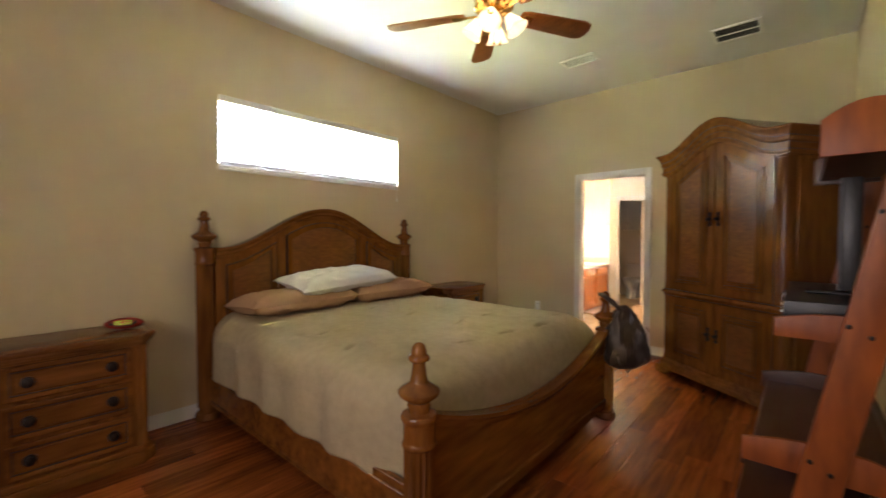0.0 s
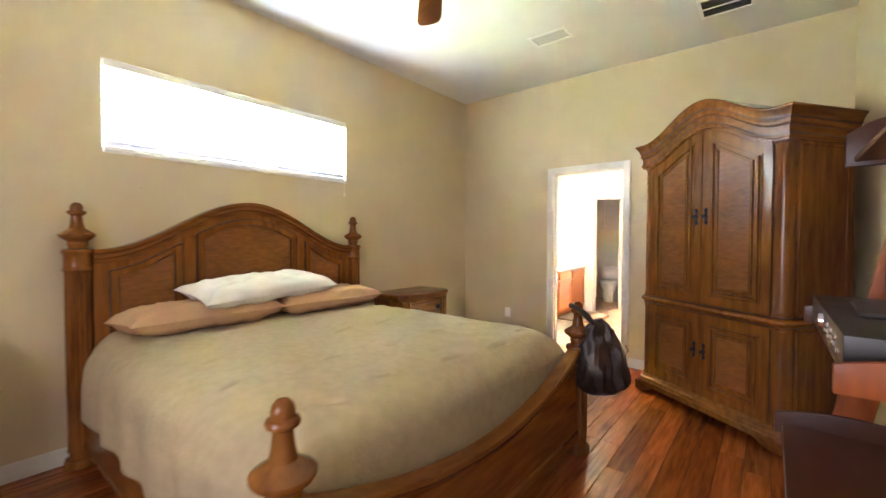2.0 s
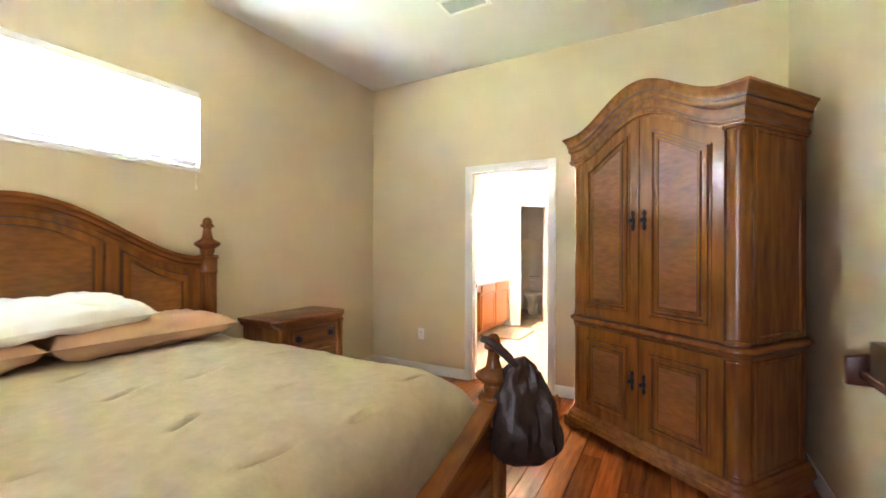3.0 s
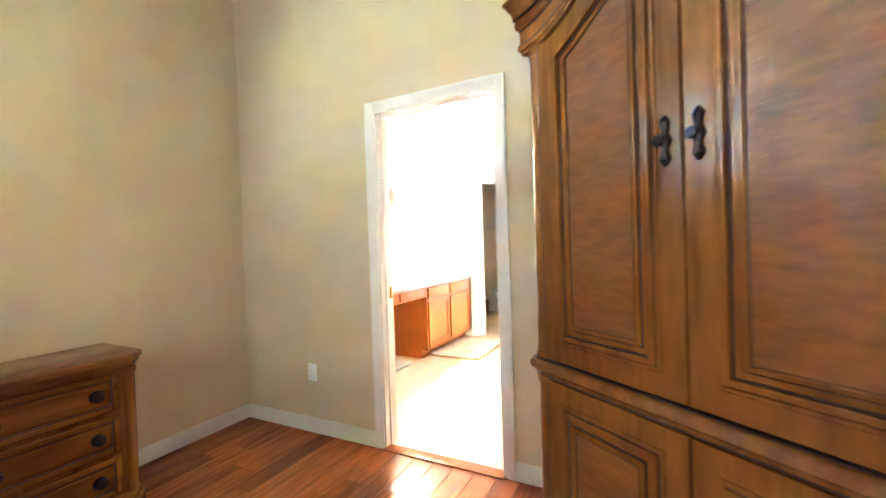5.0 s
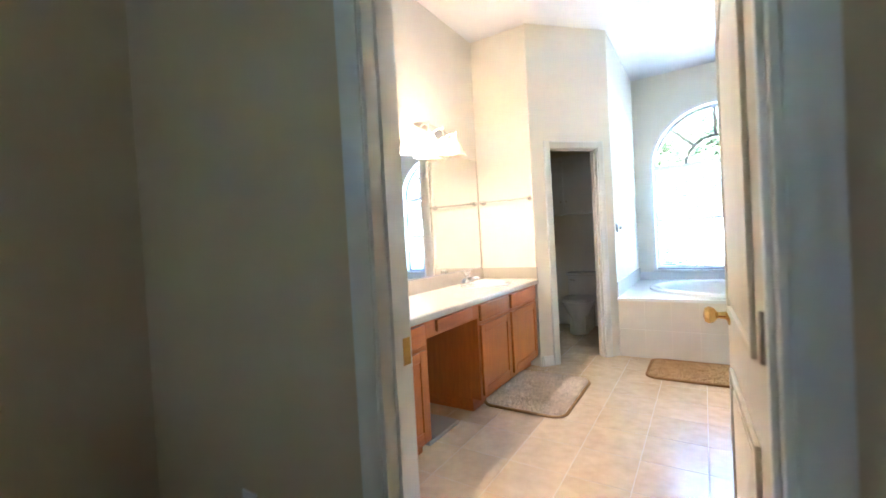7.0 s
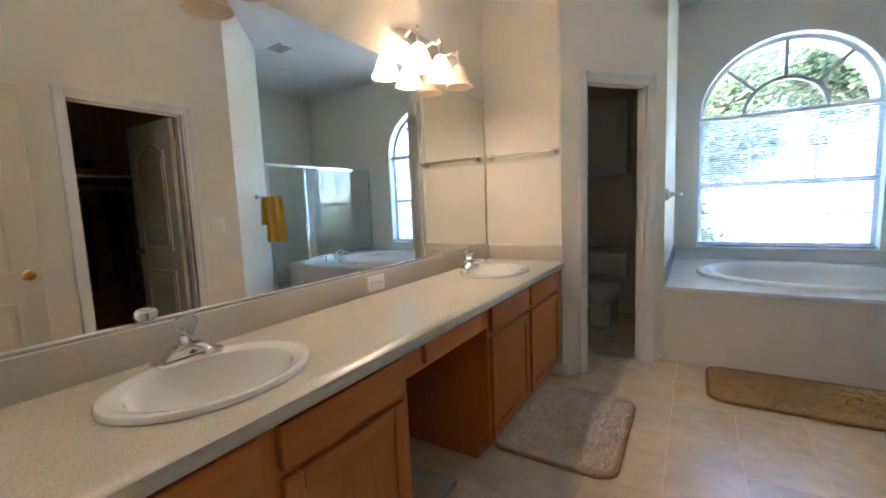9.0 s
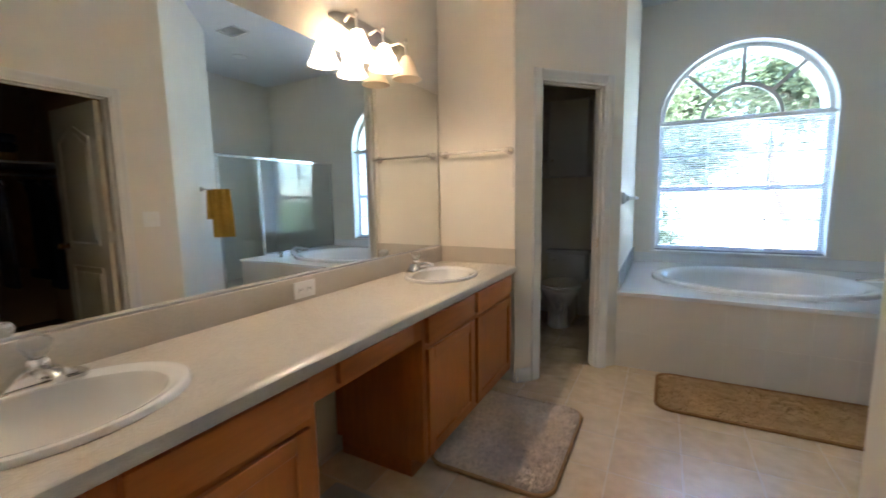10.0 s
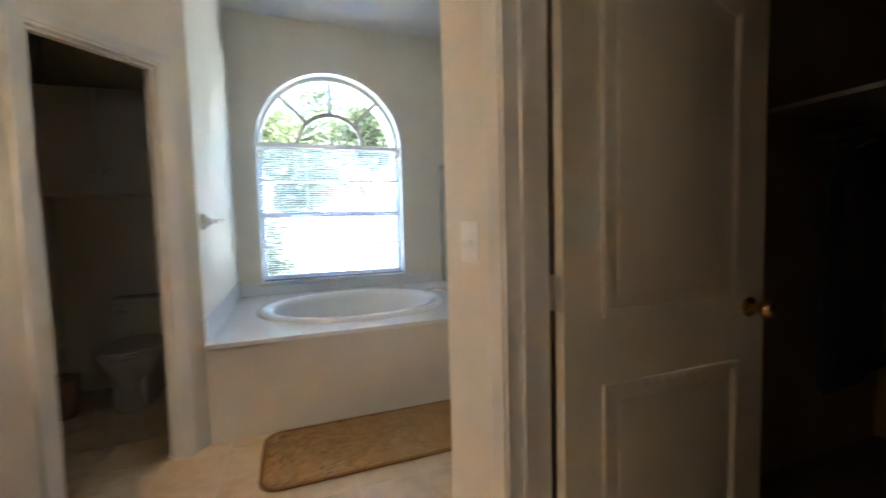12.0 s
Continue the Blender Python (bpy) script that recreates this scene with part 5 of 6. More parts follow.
def vanity_light(y, label, dead):
    ob = thing("vanity_light", label, "lamp", pose(0, y, 0), "vanity lights")
    part("back_plate", moved(oval([(1, 0), (1, 0.012), (0.9, 0.02), (0.4, 0.024), (0.0, 0.024)], 0.055, 0.28), pose(0.001, 0, 2.13, 0, 90, 0)), M_NICKEL, ob)
    for i, dy in enumerate((-0.21, 0.0, 0.21)):
        part("lamp_arm", tube([(0.02, dy * 0.9, 2.13), (0.07, dy, 2.145), (0.110, dy, 2.12), (0.115, dy, 2.062)], 0.008, 8), M_NICKEL, ob)
        part("finial", moved(lathe([(0.005, 0), (0.012, 0.01), (0.004, 0.03), (0.001, 0.034)], 10), pose(0.112, dy, 2.128)), M_NICKEL, ob)
        if i == dead:
            part("glass_shade", moved(bell([(r * 1.22, z * 1.2) for r, z in SHADE]), pose(0.115, dy, 2.06)), M_SHADEOFF, ob, "unlit frosted glass shade")
        else:
            part("glass_shade", moved(bell([(r * 1.22, z * 1.2) for r, z in SHADE]), pose(0.115, dy, 2.06)), M_SHADE, ob, "lit frosted glass shade")
    return ob


vanity_light(0.76, "nickel vanity light with one unlit shade", 2)
vanity_light(2.14, "nickel vanity light with one unlit shade", 2)


def towel_bar(x0, x1, y, z, label):
    ob = thing("towel_bar", label, "towel bar", pose(0, 0, 0))
    part("bar", tube([(x0 + 0.02, y - 0.065, z), (x1 - 0.02, y - 0.065, z)], 0.008, 12), M_NICKEL, ob)
    for x in (x0 + 0.022, x1 - 0.022):
        part("bracket", moved(lathe([(0.026, 0), (0.026, 0.008), (0.014, 0.014), (0.011, 0.05), (0.016, 0.06), (0.017, 0.075), (0.008, 0.08)], 18), pose(x, y, z, 90, 0, 0)), M_NICKEL, ob)
    return ob


towel_bar(0.035, 0.555, YT, 1.57, "brushed nickel towel bar on the cream wall")
hk = thing("robe_hook", "white ceramic towel post on the alcove wall", "hook", pose(BX, 3.66, 1.25))
part("flange", moved(lathe([(0.045, 0), (0.042, 0.015), (0.022, 0.03), (0.018, 0.05)], 20), pose(0, 0, 0, 0, 90, 0)), M_PORCELAIN, hk)
part("arm", moved(lathe([(0.013, 0.04), (0.011, 0.10), (0.014, 0.11)], 14), pose(0, 0, 0, 0, 90, 0)), M_CRYSTAL, hk, "clear acrylic arm")

# bathtub in its deck
tub = thing("bathtub", "oval white garden bathtub set in a tiled deck", "bathtub", pose(0, 0, 0))
TX, TY, TAX, TAY, TZ = 2.08, 4.27, 0.72, 0.60, 0.57
part("deck", join(rect_ring(BX + 0.001, XG - 0.001, BY - 0.022, YE - 0.001, TX, TY, TAX * 0.95, TAY * 0.95, TZ), box(BX + 0.001, BY - 0.022, TZ - 0.03, XG - 0.001, BY - 0.002, TZ - 0.0005, 0.003)), M_ACRYLIC, tub)
part("bowl", moved(oval([(1.0, 0.0005), (1.0, 0.022), (0.985, 0.034), (0.95, 0.038), (0.91, 0.032), (0.87, 0.015), (0.845, -0.02), (0.80, -0.15), (0.72, -0.32), (0.6, -0.37), (0.3, -0.385), (0.0, -0.385)], TAX, TAY, 72), pose(TX, TY, TZ)), M_ACRYLIC, tub)
part("front_panel", box(BX + 0.001, BY, 0, XG - 0.001, BY + 0.02, TZ - 0.0305), M_TUBTILE, tub)
part("tub_faucet", join(tube([(2.78, 3.98, TZ), (2.78, 3.98, TZ + 0.07), (2.72, 4.0, TZ + 0.12), (2.60, 4.05, TZ + 0.10)], [0.02, 0.018, 0.016, 0.012], 12),
                        *[moved(lathe([(0.024, 0), (0.022, 0.03), (0.03, 0.035), (0.03, 0.06), (0.012, 0.066)], 16), pose(2.80 + dx, 3.98 + dy, TZ)) for dx, dy in ((0.02, -0.14), (0.02, 0.14))]), M_CHROME, tub, "chrome spout with two handles")
ts = 0.205
tile_mesh = mesh_of("wall_tile", box(0.0015, 0, 0.0015, ts - 0.0015, 0.006, ts - 0.0015, 0.0012), M_TUBTILE)
for i in range(9):
    for k in range(2):
        o = new("front_tile", tile_mesh)
        o.parent, o.location = tub, (BX + 0.01 + i * 0.222, BY - 0.0015, 0.006 + k * 0.266)
        o.scale = (0.222 / ts, 1, 0.264 / ts)
splash = structure("trim_tub_splash", join(box(BX + 0.0005, BY, TZ, BX + 0.012, YE - 0.012, TZ + 0.15, 0.003), box(BX + 0.012, YE - 0.012, TZ, XG - 0.002, YE - 0.0005, TZ + 0.10, 0.003)), M_ACRYLIC, "white splash strip round the bathtub deck")

# shower
sh = thing("shower_enclosure", "framed clear glass shower enclosure beside the bathtub", "shower", pose(0, 0, 0))
ZG = 1.835
part("header", box(XG - 0.018, 3.285, ZG - 0.035, XG + 0.018, YE - 0.001, ZG, 0.003), M_CHROME, sh)
part("bottom_rail", box(XG - 0.018, 3.285, 0.09, XG + 0.018, 3.88, 0.12, 0.003), M_CHROME, sh)
part("curb", box(XG - 0.05, 3.285, 0, XG + 0.06, 3.505, 0.09, 0.008), M_ACRYLIC, sh)
for y in (3.30, 3.87, YE - 0.016):
    part("mullion", box(XG - 0.015, y - 0.014, TZ + 0.02 if y > 3.9 else 0.12, XG + 0.015, y + 0.014, ZG - 0.035, 0.003), M_CHROME, sh)
for y0, y1, z0 in ((3.314, 3.856, 0.12), (3.884, YE - 0.03, TZ + 0.03)):
    p = part("glass_pane", box(XG - 0.003, y0, z0, XG + 0.003, y1, ZG - 0.035), M_SHGLASS, sh, "clear glass pane")
    p.visible_shadow = False
part("tub_rail", box(XG - 0.015, 3.884, TZ + 0.001, XG + 0.015, YE - 0.03, TZ + 0.03, 0.003), M_CHROME, sh)
part("knee_wall", box(XG + 0.001, 3.884, 0, XG + 0.08, YE - 0.001, TZ), M_ACRYLIC, sh)
part("pan", box(XG + 0.08, 3.30, 0.0, 4.49, YE - 0.001, 0.06), M_ACRYLIC, sh)
part("door_pull", tube([(XG - 0.02, 3.80, 0.95), (XG - 0.05, 3.80, 0.96), (XG - 0.05, 3.80, 1.10), (XG - 0.02, 3.80, 1.11)], 0.007, 8), M_CHROME, sh)
dish = single("soap_dish", moved(oval([(0.0, 0), (0.7, 0), (1, 0.03), (0.95, 0.03), (0.65, 0.008), (0, 0.008)], 0.05, 0.09), pose(3.05, 4.45, TZ + 0.001)), M_NICKEL, "small metal soap dish on the tub deck", "soap dish")

# towels on the slanted wall
tw = thing("hand_towel", "gold hand towels hung from a swing arm on the slanted wall", "towel", pose(2.63, 2.76, 0, 0, 0, 135))
part("mount", moved(lathe([(0.028, 0), (0.022, 0.012), (0.010, 0.03)], 14), pose(0.012, 0, 1.40, 0, 90, 0)), M_NICKEL, tw)
part("arm", tube([(0.03, 0, 1.40), (0.16, 0, 1.395), (0.30, 0, 1.395)], 0.006, 8), M_NICKEL, tw)


def cloth(w, z0, z1, y, fold, seed):
    bm = bmesh.new()
    n, m = 16, 14
    rows = []
    for k in range(m + 1):
        z = z0 + (z1 - z0) * k / m
        sq = 1 - 0.25 * (k / m) ** 2
        row = []
        for side in (1, -1):
            for i in range(n + 1):
                u = -1 + 2 * i / n
                if side < 0:
                    u = -u
                row.append(bm.verts.new((u * w / 2 * sq, y + side * 0.012 + fold * math.sin(u * 7 + seed + k * 0.1), z)))
        rows.append(row)
    L = len(rows[0])
    for a, b in zip(rows, rows[1:]):
        for i in range(L):
            bm.faces.new((a[i], a[(i + 1) % L], b[(i + 1) % L], b[i]))
    bm.faces.new(rows[0][::-1])
    bm.faces.new(rows[-1])
    return bm


part("back_towel", moved(cloth(0.20, 0.92, 1.40, 0.020, 0.010, 0), pose(0.20, 0, 0)), M_TOWEL, tw)
part("front_towel", moved(cloth(0.12, 1.10, 1.402, -0.018, 0.010, 2), pose(0.11, 0, 0)), M_TOWEL, tw)


def rug_mesh(w, d, h, seed, tufts, length):
    """Rounded rectangular rug with a soft, uneven pile of short tufts."""
    bm = bmesh.new()
    rnd = random.Random(seed)
    nu, nv = 60, 40
    def place(u, v):
        r = 0.09
        x, y = u * w / 2, v * d / 2
        cx, cy = w / 2 - r, d / 2 - r
        if abs(x) > cx and abs(y) > cy:
            dx, dy = abs(x) - cx, abs(y) - cy
            k = max(dx, dy) / max(1e-6, math.hypot(dx, dy))
            x, y = math.copysign(cx + dx * k, x), math.copysign(cy + dy * k, y)
        return x, y
    g = []
    for i in range(nu + 1):
        row = []
        for j in range(nv + 1):
            u, v = -1 + 2 * i / nu, -1 + 2 * j / nv
            x, y = place(u, v)
            edge = min(1.0, min(1 - abs(u), (1 - abs(v)) * d / w) * 18)
            z = h * (0.25 + 0.75 * edge ** 0.5) + edge * 0.006 * noise.noise((x * 22, y * 22, seed)) + edge * 0.004 * noise.noise((x * 60, y * 60, seed))
            row.append(bm.verts.new((x, y, z)))
        g.append(row)
    for i in range(nu):
        for j in range(nv):
            bm.faces.new((g[i][j], g[i + 1][j], g[i + 1][j + 1], g[i][j + 1]))
    rim = [g[i][0] for i in range(nu + 1)] + [g[nu][j] for j in range(1, nv + 1)] + [g[i][nv] for i in range(nu - 1, -1, -1)] + [g[0][j] for j in range(nv - 1, 0, -1)]
    low = [bm.verts.new((v.co.x, v.co.y, 0)) for v in rim]
    for i in range(len(rim)):
        k = (i + 1) % len(rim)
        bm.faces.new((rim[i], low[i], low[k], rim[k]))
    for _ in range(tufts):
        u, v = rnd.uniform(-0.985, 0.985), rnd.uniform(-0.975, 0.975)
        x, y = place(u, v)
        a = rnd.uniform(0, 6.28)
        lean = 0.6 * length
        b = 0.0035
        z = h * 0.7
        p = [bm.verts.new((x + b * math.cos(a + q), y + b * math.sin(a + q), z)) for q in (0, 2.1, 4.2)]
        bias = noise.noise((x * 7, y * 7, seed + 5)) * 3
        t = bm.verts.new((x + lean * math.cos(bias), y + lean * math.sin(bias), h + length * rnd.uniform(0.3, 1.0)))
        for q in range(3):
            bm.faces.new((p[q], p[(q + 1) % 3], t))
    bmesh.ops.recalc_face_normals(bm, faces=bm.faces)
    return bm


bath_mat = single("bath_mat", rug_mesh(0.80, 0.60, 0.022, 3, 9000, 0.016), M_MAT, "shaggy beige bath mat before the vanity", "bath mat", "", pose(0.765, 2.29, 0.001, 0, 0, 90))
bath_rug = single("bath_rug", rug_mesh(1.30, 0.55, 0.018, 7, 9000, 0.010), M_RUG, "tan plush rug in front of the bathtub", "bath rug", "", pose(2.085, 3.215, 0.001, 0, 0, 0))

def rug_border(m, w, d, label, mat):
    r = 0.09
    pts = []
    for cx, cy, a0 in ((w / 2 - r, d / 2 - r, 0), (-w / 2 + r, d / 2 - r, 90), (-w / 2 + r, -d / 2 + r, 180), (w / 2 - r, -d / 2 + r, 270)):
        pts += [(cx + r * math.cos(radians(a0 + 15 * k)), cy + r * math.sin(radians(a0 + 15 * k)), 0.009) for k in range(7)]
    part("border", tube(pts + pts[:1], 0.010, 8), mat, m, label)


rug_border(bath_mat, 0.80, 0.60, "tan bound edge", M_RUG)
rug_border(bath_rug, 1.30, 0.55, "brown bound edge", M_RUGE)

# toilet room
structure("wall_toilet_north", box(0, 4.80, 0, BX - 0.1, 4.88, HB + 0.04), M_WALLB, "plain cream wall behind the toilet")
wc = thing("toilet", "white porcelain toilet with closed lid", "toilet", pose(0.56, 4.79, 0))
part("tank", join(prism([(-0.19, -0.20), (0.19, -0.20), (0.20, 0.0), (-0.20, 0.0)], 0.40, 0.68, "z", 0.02), prism([(-0.21, -0.215), (0.21, -0.215), (0.215, 0.0), (-0.215, 0.0)], 0.68, 0.715, "z", 0.012)), M_PORCELAIN, wc)
part("bowl", moved(oval([(0.0, 0.0), (0.55, 0.0), (0.58, 0.04), (0.50, 0.12), (0.55, 0.2), (0.85, 0.31), (1.0, 0.37), (1.0, 0.39), (0.8, 0.395)], 0.185, 0.265), pose(0, -0.44, 0)), M_PORCELAIN, wc)
part("pedestal", prism([(-0.10, -0.55), (0.10, -0.55), (0.11, -0.18), (0.10, -0.02), (-0.10, -0.02), (-0.11, -0.18)], 0, 0.30, "z", 0.03), M_PORCELAIN, wc)
part("seat", moved(oval([(1.02, 0), (1.03, 0.015), (0.98, 0.022), (0.5, 0.022), (0.0, 0.022)], 0.185, 0.265), pose(0, -0.44, 0.393)), M_PLASTIC, wc)
part("lid", moved(oval([(0.99, 0), (1.0, 0.012), (0.93, 0.022), (0.5, 0.026), (0.0, 0.026)], 0.182, 0.26), pose(0, -0.44, 0.417)), M_PLASTIC, wc)
part("flush_handle", tube([(-0.15, -0.205, 0.63), (-0.15, -0.225, 0.63), (-0.09, -0.228, 0.622)], 0.006, 8), M_CHROME, wc, "chrome flush handle")
cab = thing("wall_cabinet", "white two-door wall cabinet above the toilet", "cabinet", pose(0.02, 4.52, 1.47))
part("body", box(0, 0.02, 0, 0.74, 0.279, 0.74, 0.002), M_TRIM, cab)
for a, b, kx in ((0.004, 0.367, 0.335), (0.373, 0.736, 0.405)):
    dr = part("door", box(a, 0, 0.004, b, 0.02, 0.736, 0.004), M_TRIM, cab)
    part("knob", moved(lathe([(0.006, 0), (0.006, 0.012), (0.014, 0.018), (0.010, 0.026)], 14), pose(kx, 0, 0.16, 90, 0, 0)), M_NICKEL, dr)
single("waste_basket", lathe([(0.085, 0), (0.09, 0.01), (0.115, 0.25), (0.118, 0.255), (0.108, 0.25), (0.08, 0.02)], 24), material("brown_wicker", (0.16, 0.08, 0.04), 0.8, vary=0.3, scale=60, bump=0.8, bump_scale=90),
       "brown wicker waste basket beside the toilet", "basket", "", pose(0.15, 4.32, 0))


# doors
def panel_door(name, w, h, t, m, label, mat, hinge_x=0):
    """Two-panel door with an arched upper panel: local x from the hinge to the latch, faces at y = 0 and y = -t."""
    ob = thing(name, label, "", m)
    ob["kind"] = "structure"
    part("leaf", box(0, -t, 0.008, w, 0, h, 0.002), mat, ob)
    st = 0.115
    def loop(i, z0, z1, rise, w0):
        a, b = st + i, w - st - i
        n = 12
        pts = [(a, z0 + i), (b, z0 + i)]
        for k in range(n + 1):
            u = k / n
            x = b + (a - b) * u
            pts.append((x, z1 - i + rise * (0.5 - 0.5 * math.cos(2 * math.pi * u))))
        return pts
    for face, sgn in ((0.0, 1), (-t, -1)):
        for z0, z1, rise in ((0.22, 0.78, 0.0), (0.95, h - 0.24, 0.09)):
            outer, inner = loop(0.0, z0, z1, rise, 0), loop(0.022, z0, z1, rise, 0)
            n = len(outer)
            bms = []
            for k in range(n):
                q = [outer[k], outer[(k + 1) % n], inner[(k + 1) % n], inner[k]]
                bms.append(prism(q, face, face + sgn * 0.011, "y", 0.003))
            part("panel_moulding", join(*bms), mat, ob)
            part("raised_panel", prism(loop(0.05, z0, z1, rise, 0), face, face + sgn * 0.008, "y", 0.004), mat, ob)
        part("knob", moved(lathe([(0.030, 0), (0.030, 0.004), (0.012, 0.010), (0.010, 0.03), (0.024, 0.042), (0.028, 0.055), (0.022, 0.066), (0.006, 0.07)], 20),
                           pose(w - 0.065, face, 0.93, -90 * sgn, 0, 0)), M_BRASS, ob, "polished brass knob")
    for z in (0.25, 1.02, h - 0.2):
        part("hinge", join(tube([(-0.004, 0.005, z - 0.045), (-0.004, 0.005, z + 0.045)], 0.006, 8), box(-0.0015, -t + 0.003, z - 0.045, -0.0003, 0.0, z + 0.045)), M_NICKEL, ob, "metal hinge")
    return ob


panel_door("door_1", 0.750, 2.012, 0.035, pose(DX1 - 0.014, T + 0.022, 0, 0, 0, 92), "cream panelled bathroom door standing wide open", M_DOOR)
panel_door("door_2", 0.715, 2.012, 0.035, pose(XC + T + 0.012, CY1 - 0.016, 0, 0, 0, -1), "cream panelled closet door standing open", M_DOOR)
plate("light_switch", "white double light switch on the cream wall", pose(XC, 2.045, 1.145, 0, 0, -90), 0.118, 0.118, "switch")

# closet contents
rod = single("closet_rod", tube([(3.9, T + 0.01, 1.55), (3.9, 2.17, 1.55)], 0.015, 10), M_NICKEL, "metal closet hanging rod", "rod")
csh = single("closet_shelf", box(3.6, T + 0.001, 1.64, 4.499, 2.179, 1.66), M_TRIM, "white closet shelf over the rod", "shelf")


def garment(w, z0, z1, seed):
    bm = bmesh.new()
    n, m = 20, 10
    rows = []
    for k in range(m + 1):
        u = k / m
        z = z0 + (z1 - z0) * u
        half = w / 2 * (1.0 if u < 0.82 else 1 - 0.75 * ((u - 0.82) / 0.18) ** 1.5)
        row = []
        for i in range(n):
            a = 2 * math.pi * i / n
            rr = 1 + 0.15 * math.sin(a * 5 + seed) * (1 - u)
            row.append(bm.verts.new((half * math.cos(a) * rr, 0.035 * math.sin(a) * rr + 0.008 * noise.noise((z * 4, seed, i)), z)))
        rows.append(row)
    for a, b in zip(rows, rows[1:]):
        for i in range(n):
            bm.faces.new((a[i], a[(i + 1) % n], b[(i + 1) % n], b[i]))
    bm.faces.new(rows[0][::-1])
    bm.faces.new(rows[-1])
    return bm


rnd = random.Random(11)
looks = [(M_CLOTH1, "dark garment hanging on the closet rod"), (M_CLOTH3, "blue-grey garment hanging on the closet rod"), (M_CLOTH2, "ochre garment hanging on the closet rod")]
for i in range(17):
    mat, lab = looks[(0, 1, 0, 2, 1, 0, 0, 1, 2, 0, 1, 0, 1, 0, 2, 0, 1)[i]]
    g = thing("hanging_garment", lab, "clothes", pose(3.9, 0.24 + i * 0.112, 0, 0, 0, rnd.uniform(-8, 8)), "hanging clothes")
    part("cloth", garment(rnd.uniform(0.40, 0.52), rnd.uniform(0.45, 0.75), 1.51, i * 1.7), mat, g)
    part("hanger", join(tube([(-0.20, 0, 1.45), (0, 0, 1.515), (0.20, 0, 1.45)], 0.004, 6), tube([(0, 0, 1.515), (0, 0, 1.56), (0.018, 0, 1.572), (0.022, 0, 1.555)], 0.0025, 6)), M_NICKEL, g, "wire hanger")
for i, (y, n) in enumerate(((0.55, 3), (1.05, 2), (1.6, 3))):
    for k in range(n):
        single("folded_blanket", box(3.68, y - 0.2, 1.661 + k * 0.08, 4.05, y + 0.2, 1.738 + k * 0.08, 0.03, 3), looks[(i + k) % 3][0], "folded blanket stacked on the closet shelf", "blanket", "folded blankets")

# bathroom ceiling fittings
single("ceiling_speaker", lathe([(0.02, -0.006), (0.085, -0.008), (0.095, 0.0)], 28), M_PLASTIC, "round white ceiling speaker grille", "speaker", "", pose(3.55, 4.0, HB))
bv = thing("bath_vent", "white bathroom ceiling vent", "vent", pose(2.75, 3.35, HB))
part("frame", join(box(0, 0, -0.012, 0.3, 0.02, 0), box(0, 0.18, -0.012, 0.3, 0.2, 0), box(0, 0.02, -0.012, 0.02, 0.18, 0), box(0.28, 0.02, -0.012, 0.3, 0.18, 0)), M_PLASTIC, bv)
for i in range(6):
    part("slat", moved(box(0.02, -0.009, -0.001, 0.28, 0.009, 0.001), pose(0, 0.035 + i * 0.026, -0.006, 30)), M_PLASTIC, bv)
single("smoke_detector", lathe([(0.04, -0.035), (0.055, -0.03), (0.06, -0.005), (0.06, 0.0)], 24), M_PLASTIC, "round white detector high on the wall", "detector", "", pose(XC - 0.0, 0.62, 2.35, 0, 90, 0))

# arched window
aw = thing("window_2", "arched white window with sunburst grilles", "", pose(0, 0, 0))
aw["kind"] = "structure"
FYW = YE + 0.11


def arc_bar(r0, r1, a0, a1, d0, d1, n=28):
    pts = [(BCX + r1 * math.cos(a0 + (a1 - a0) * i / n), BWZ1 + r1 * math.sin(a0 + (a1 - a0) * i / n)) for i in range(n + 1)]
    inn = [(BCX + r0 * math.cos(a0 + (a1 - a0) * i / n), BWZ1 + r0 * math.sin(a0 + (a1 - a0) * i / n)) for i in range(n + 1)]
    return join(*[prism([pts[i], pts[i + 1], inn[i + 1], inn[i]], d0, d1, "y") for i in range(n)])


part("arch_frame", arc_bar(BHALF - 0.05, BHALF, 0, math.pi, FYW, FYW + 0.05), M_TRIM, aw)
for x in (BWX0, BWX1 - 0.05):
    part("side_frame", box(x, FYW, BWZ0, x + 0.05, FYW + 0.05, BWZ1), M_TRIM, aw)
part("bottom_frame", box(BWX0 + 0.05, FYW, BWZ0, BWX1 - 0.05, FYW + 0.05, BWZ0 + 0.05), M_TRIM, aw)
part("outer_reveal", join(arc_bar(BHALF, BHALF + 0.06, 0, math.pi, YE + 0.201, YE + 0.52), *[box(x, YE + 0.201, BWZ0 - 0.06, x + 0.06, YE + 0.52, BWZ1) for x in (BWX0 - 0.06, BWX1)]), M_STUCCO, aw, "white stucco reveal outside the glass")
part("transom", box(BWX0 + 0.05, FYW, BWZ1 - 0.035, BWX1 - 0.05, FYW + 0.05, BWZ1 + 0.025), M_TRIM, aw)
part("meeting_rail", box(BWX0 + 0.05, FYW + 0.005, 1.30, BWX1 - 0.05, FYW + 0.045, 1.35), M_TRIM, aw)
part("fan_grille", arc_bar(0.300, 0.334, 0, math.pi, FYW - 0.005, FYW + 0.035, 24), M_GRILLE, aw)
for a in (45, 90, 135):
    c, s = math.cos(radians(a)), math.sin(radians(a))
    part("ray_grille", moved(box(0.334, FYW - 0.004, -0.016, BHALF - 0.05, FYW + 0.034, 0.016), Matrix.Translation((BCX, 0, BWZ1)) @ Matrix.Rotation(-radians(a), 4, "Y")), M_GRILLE, aw)
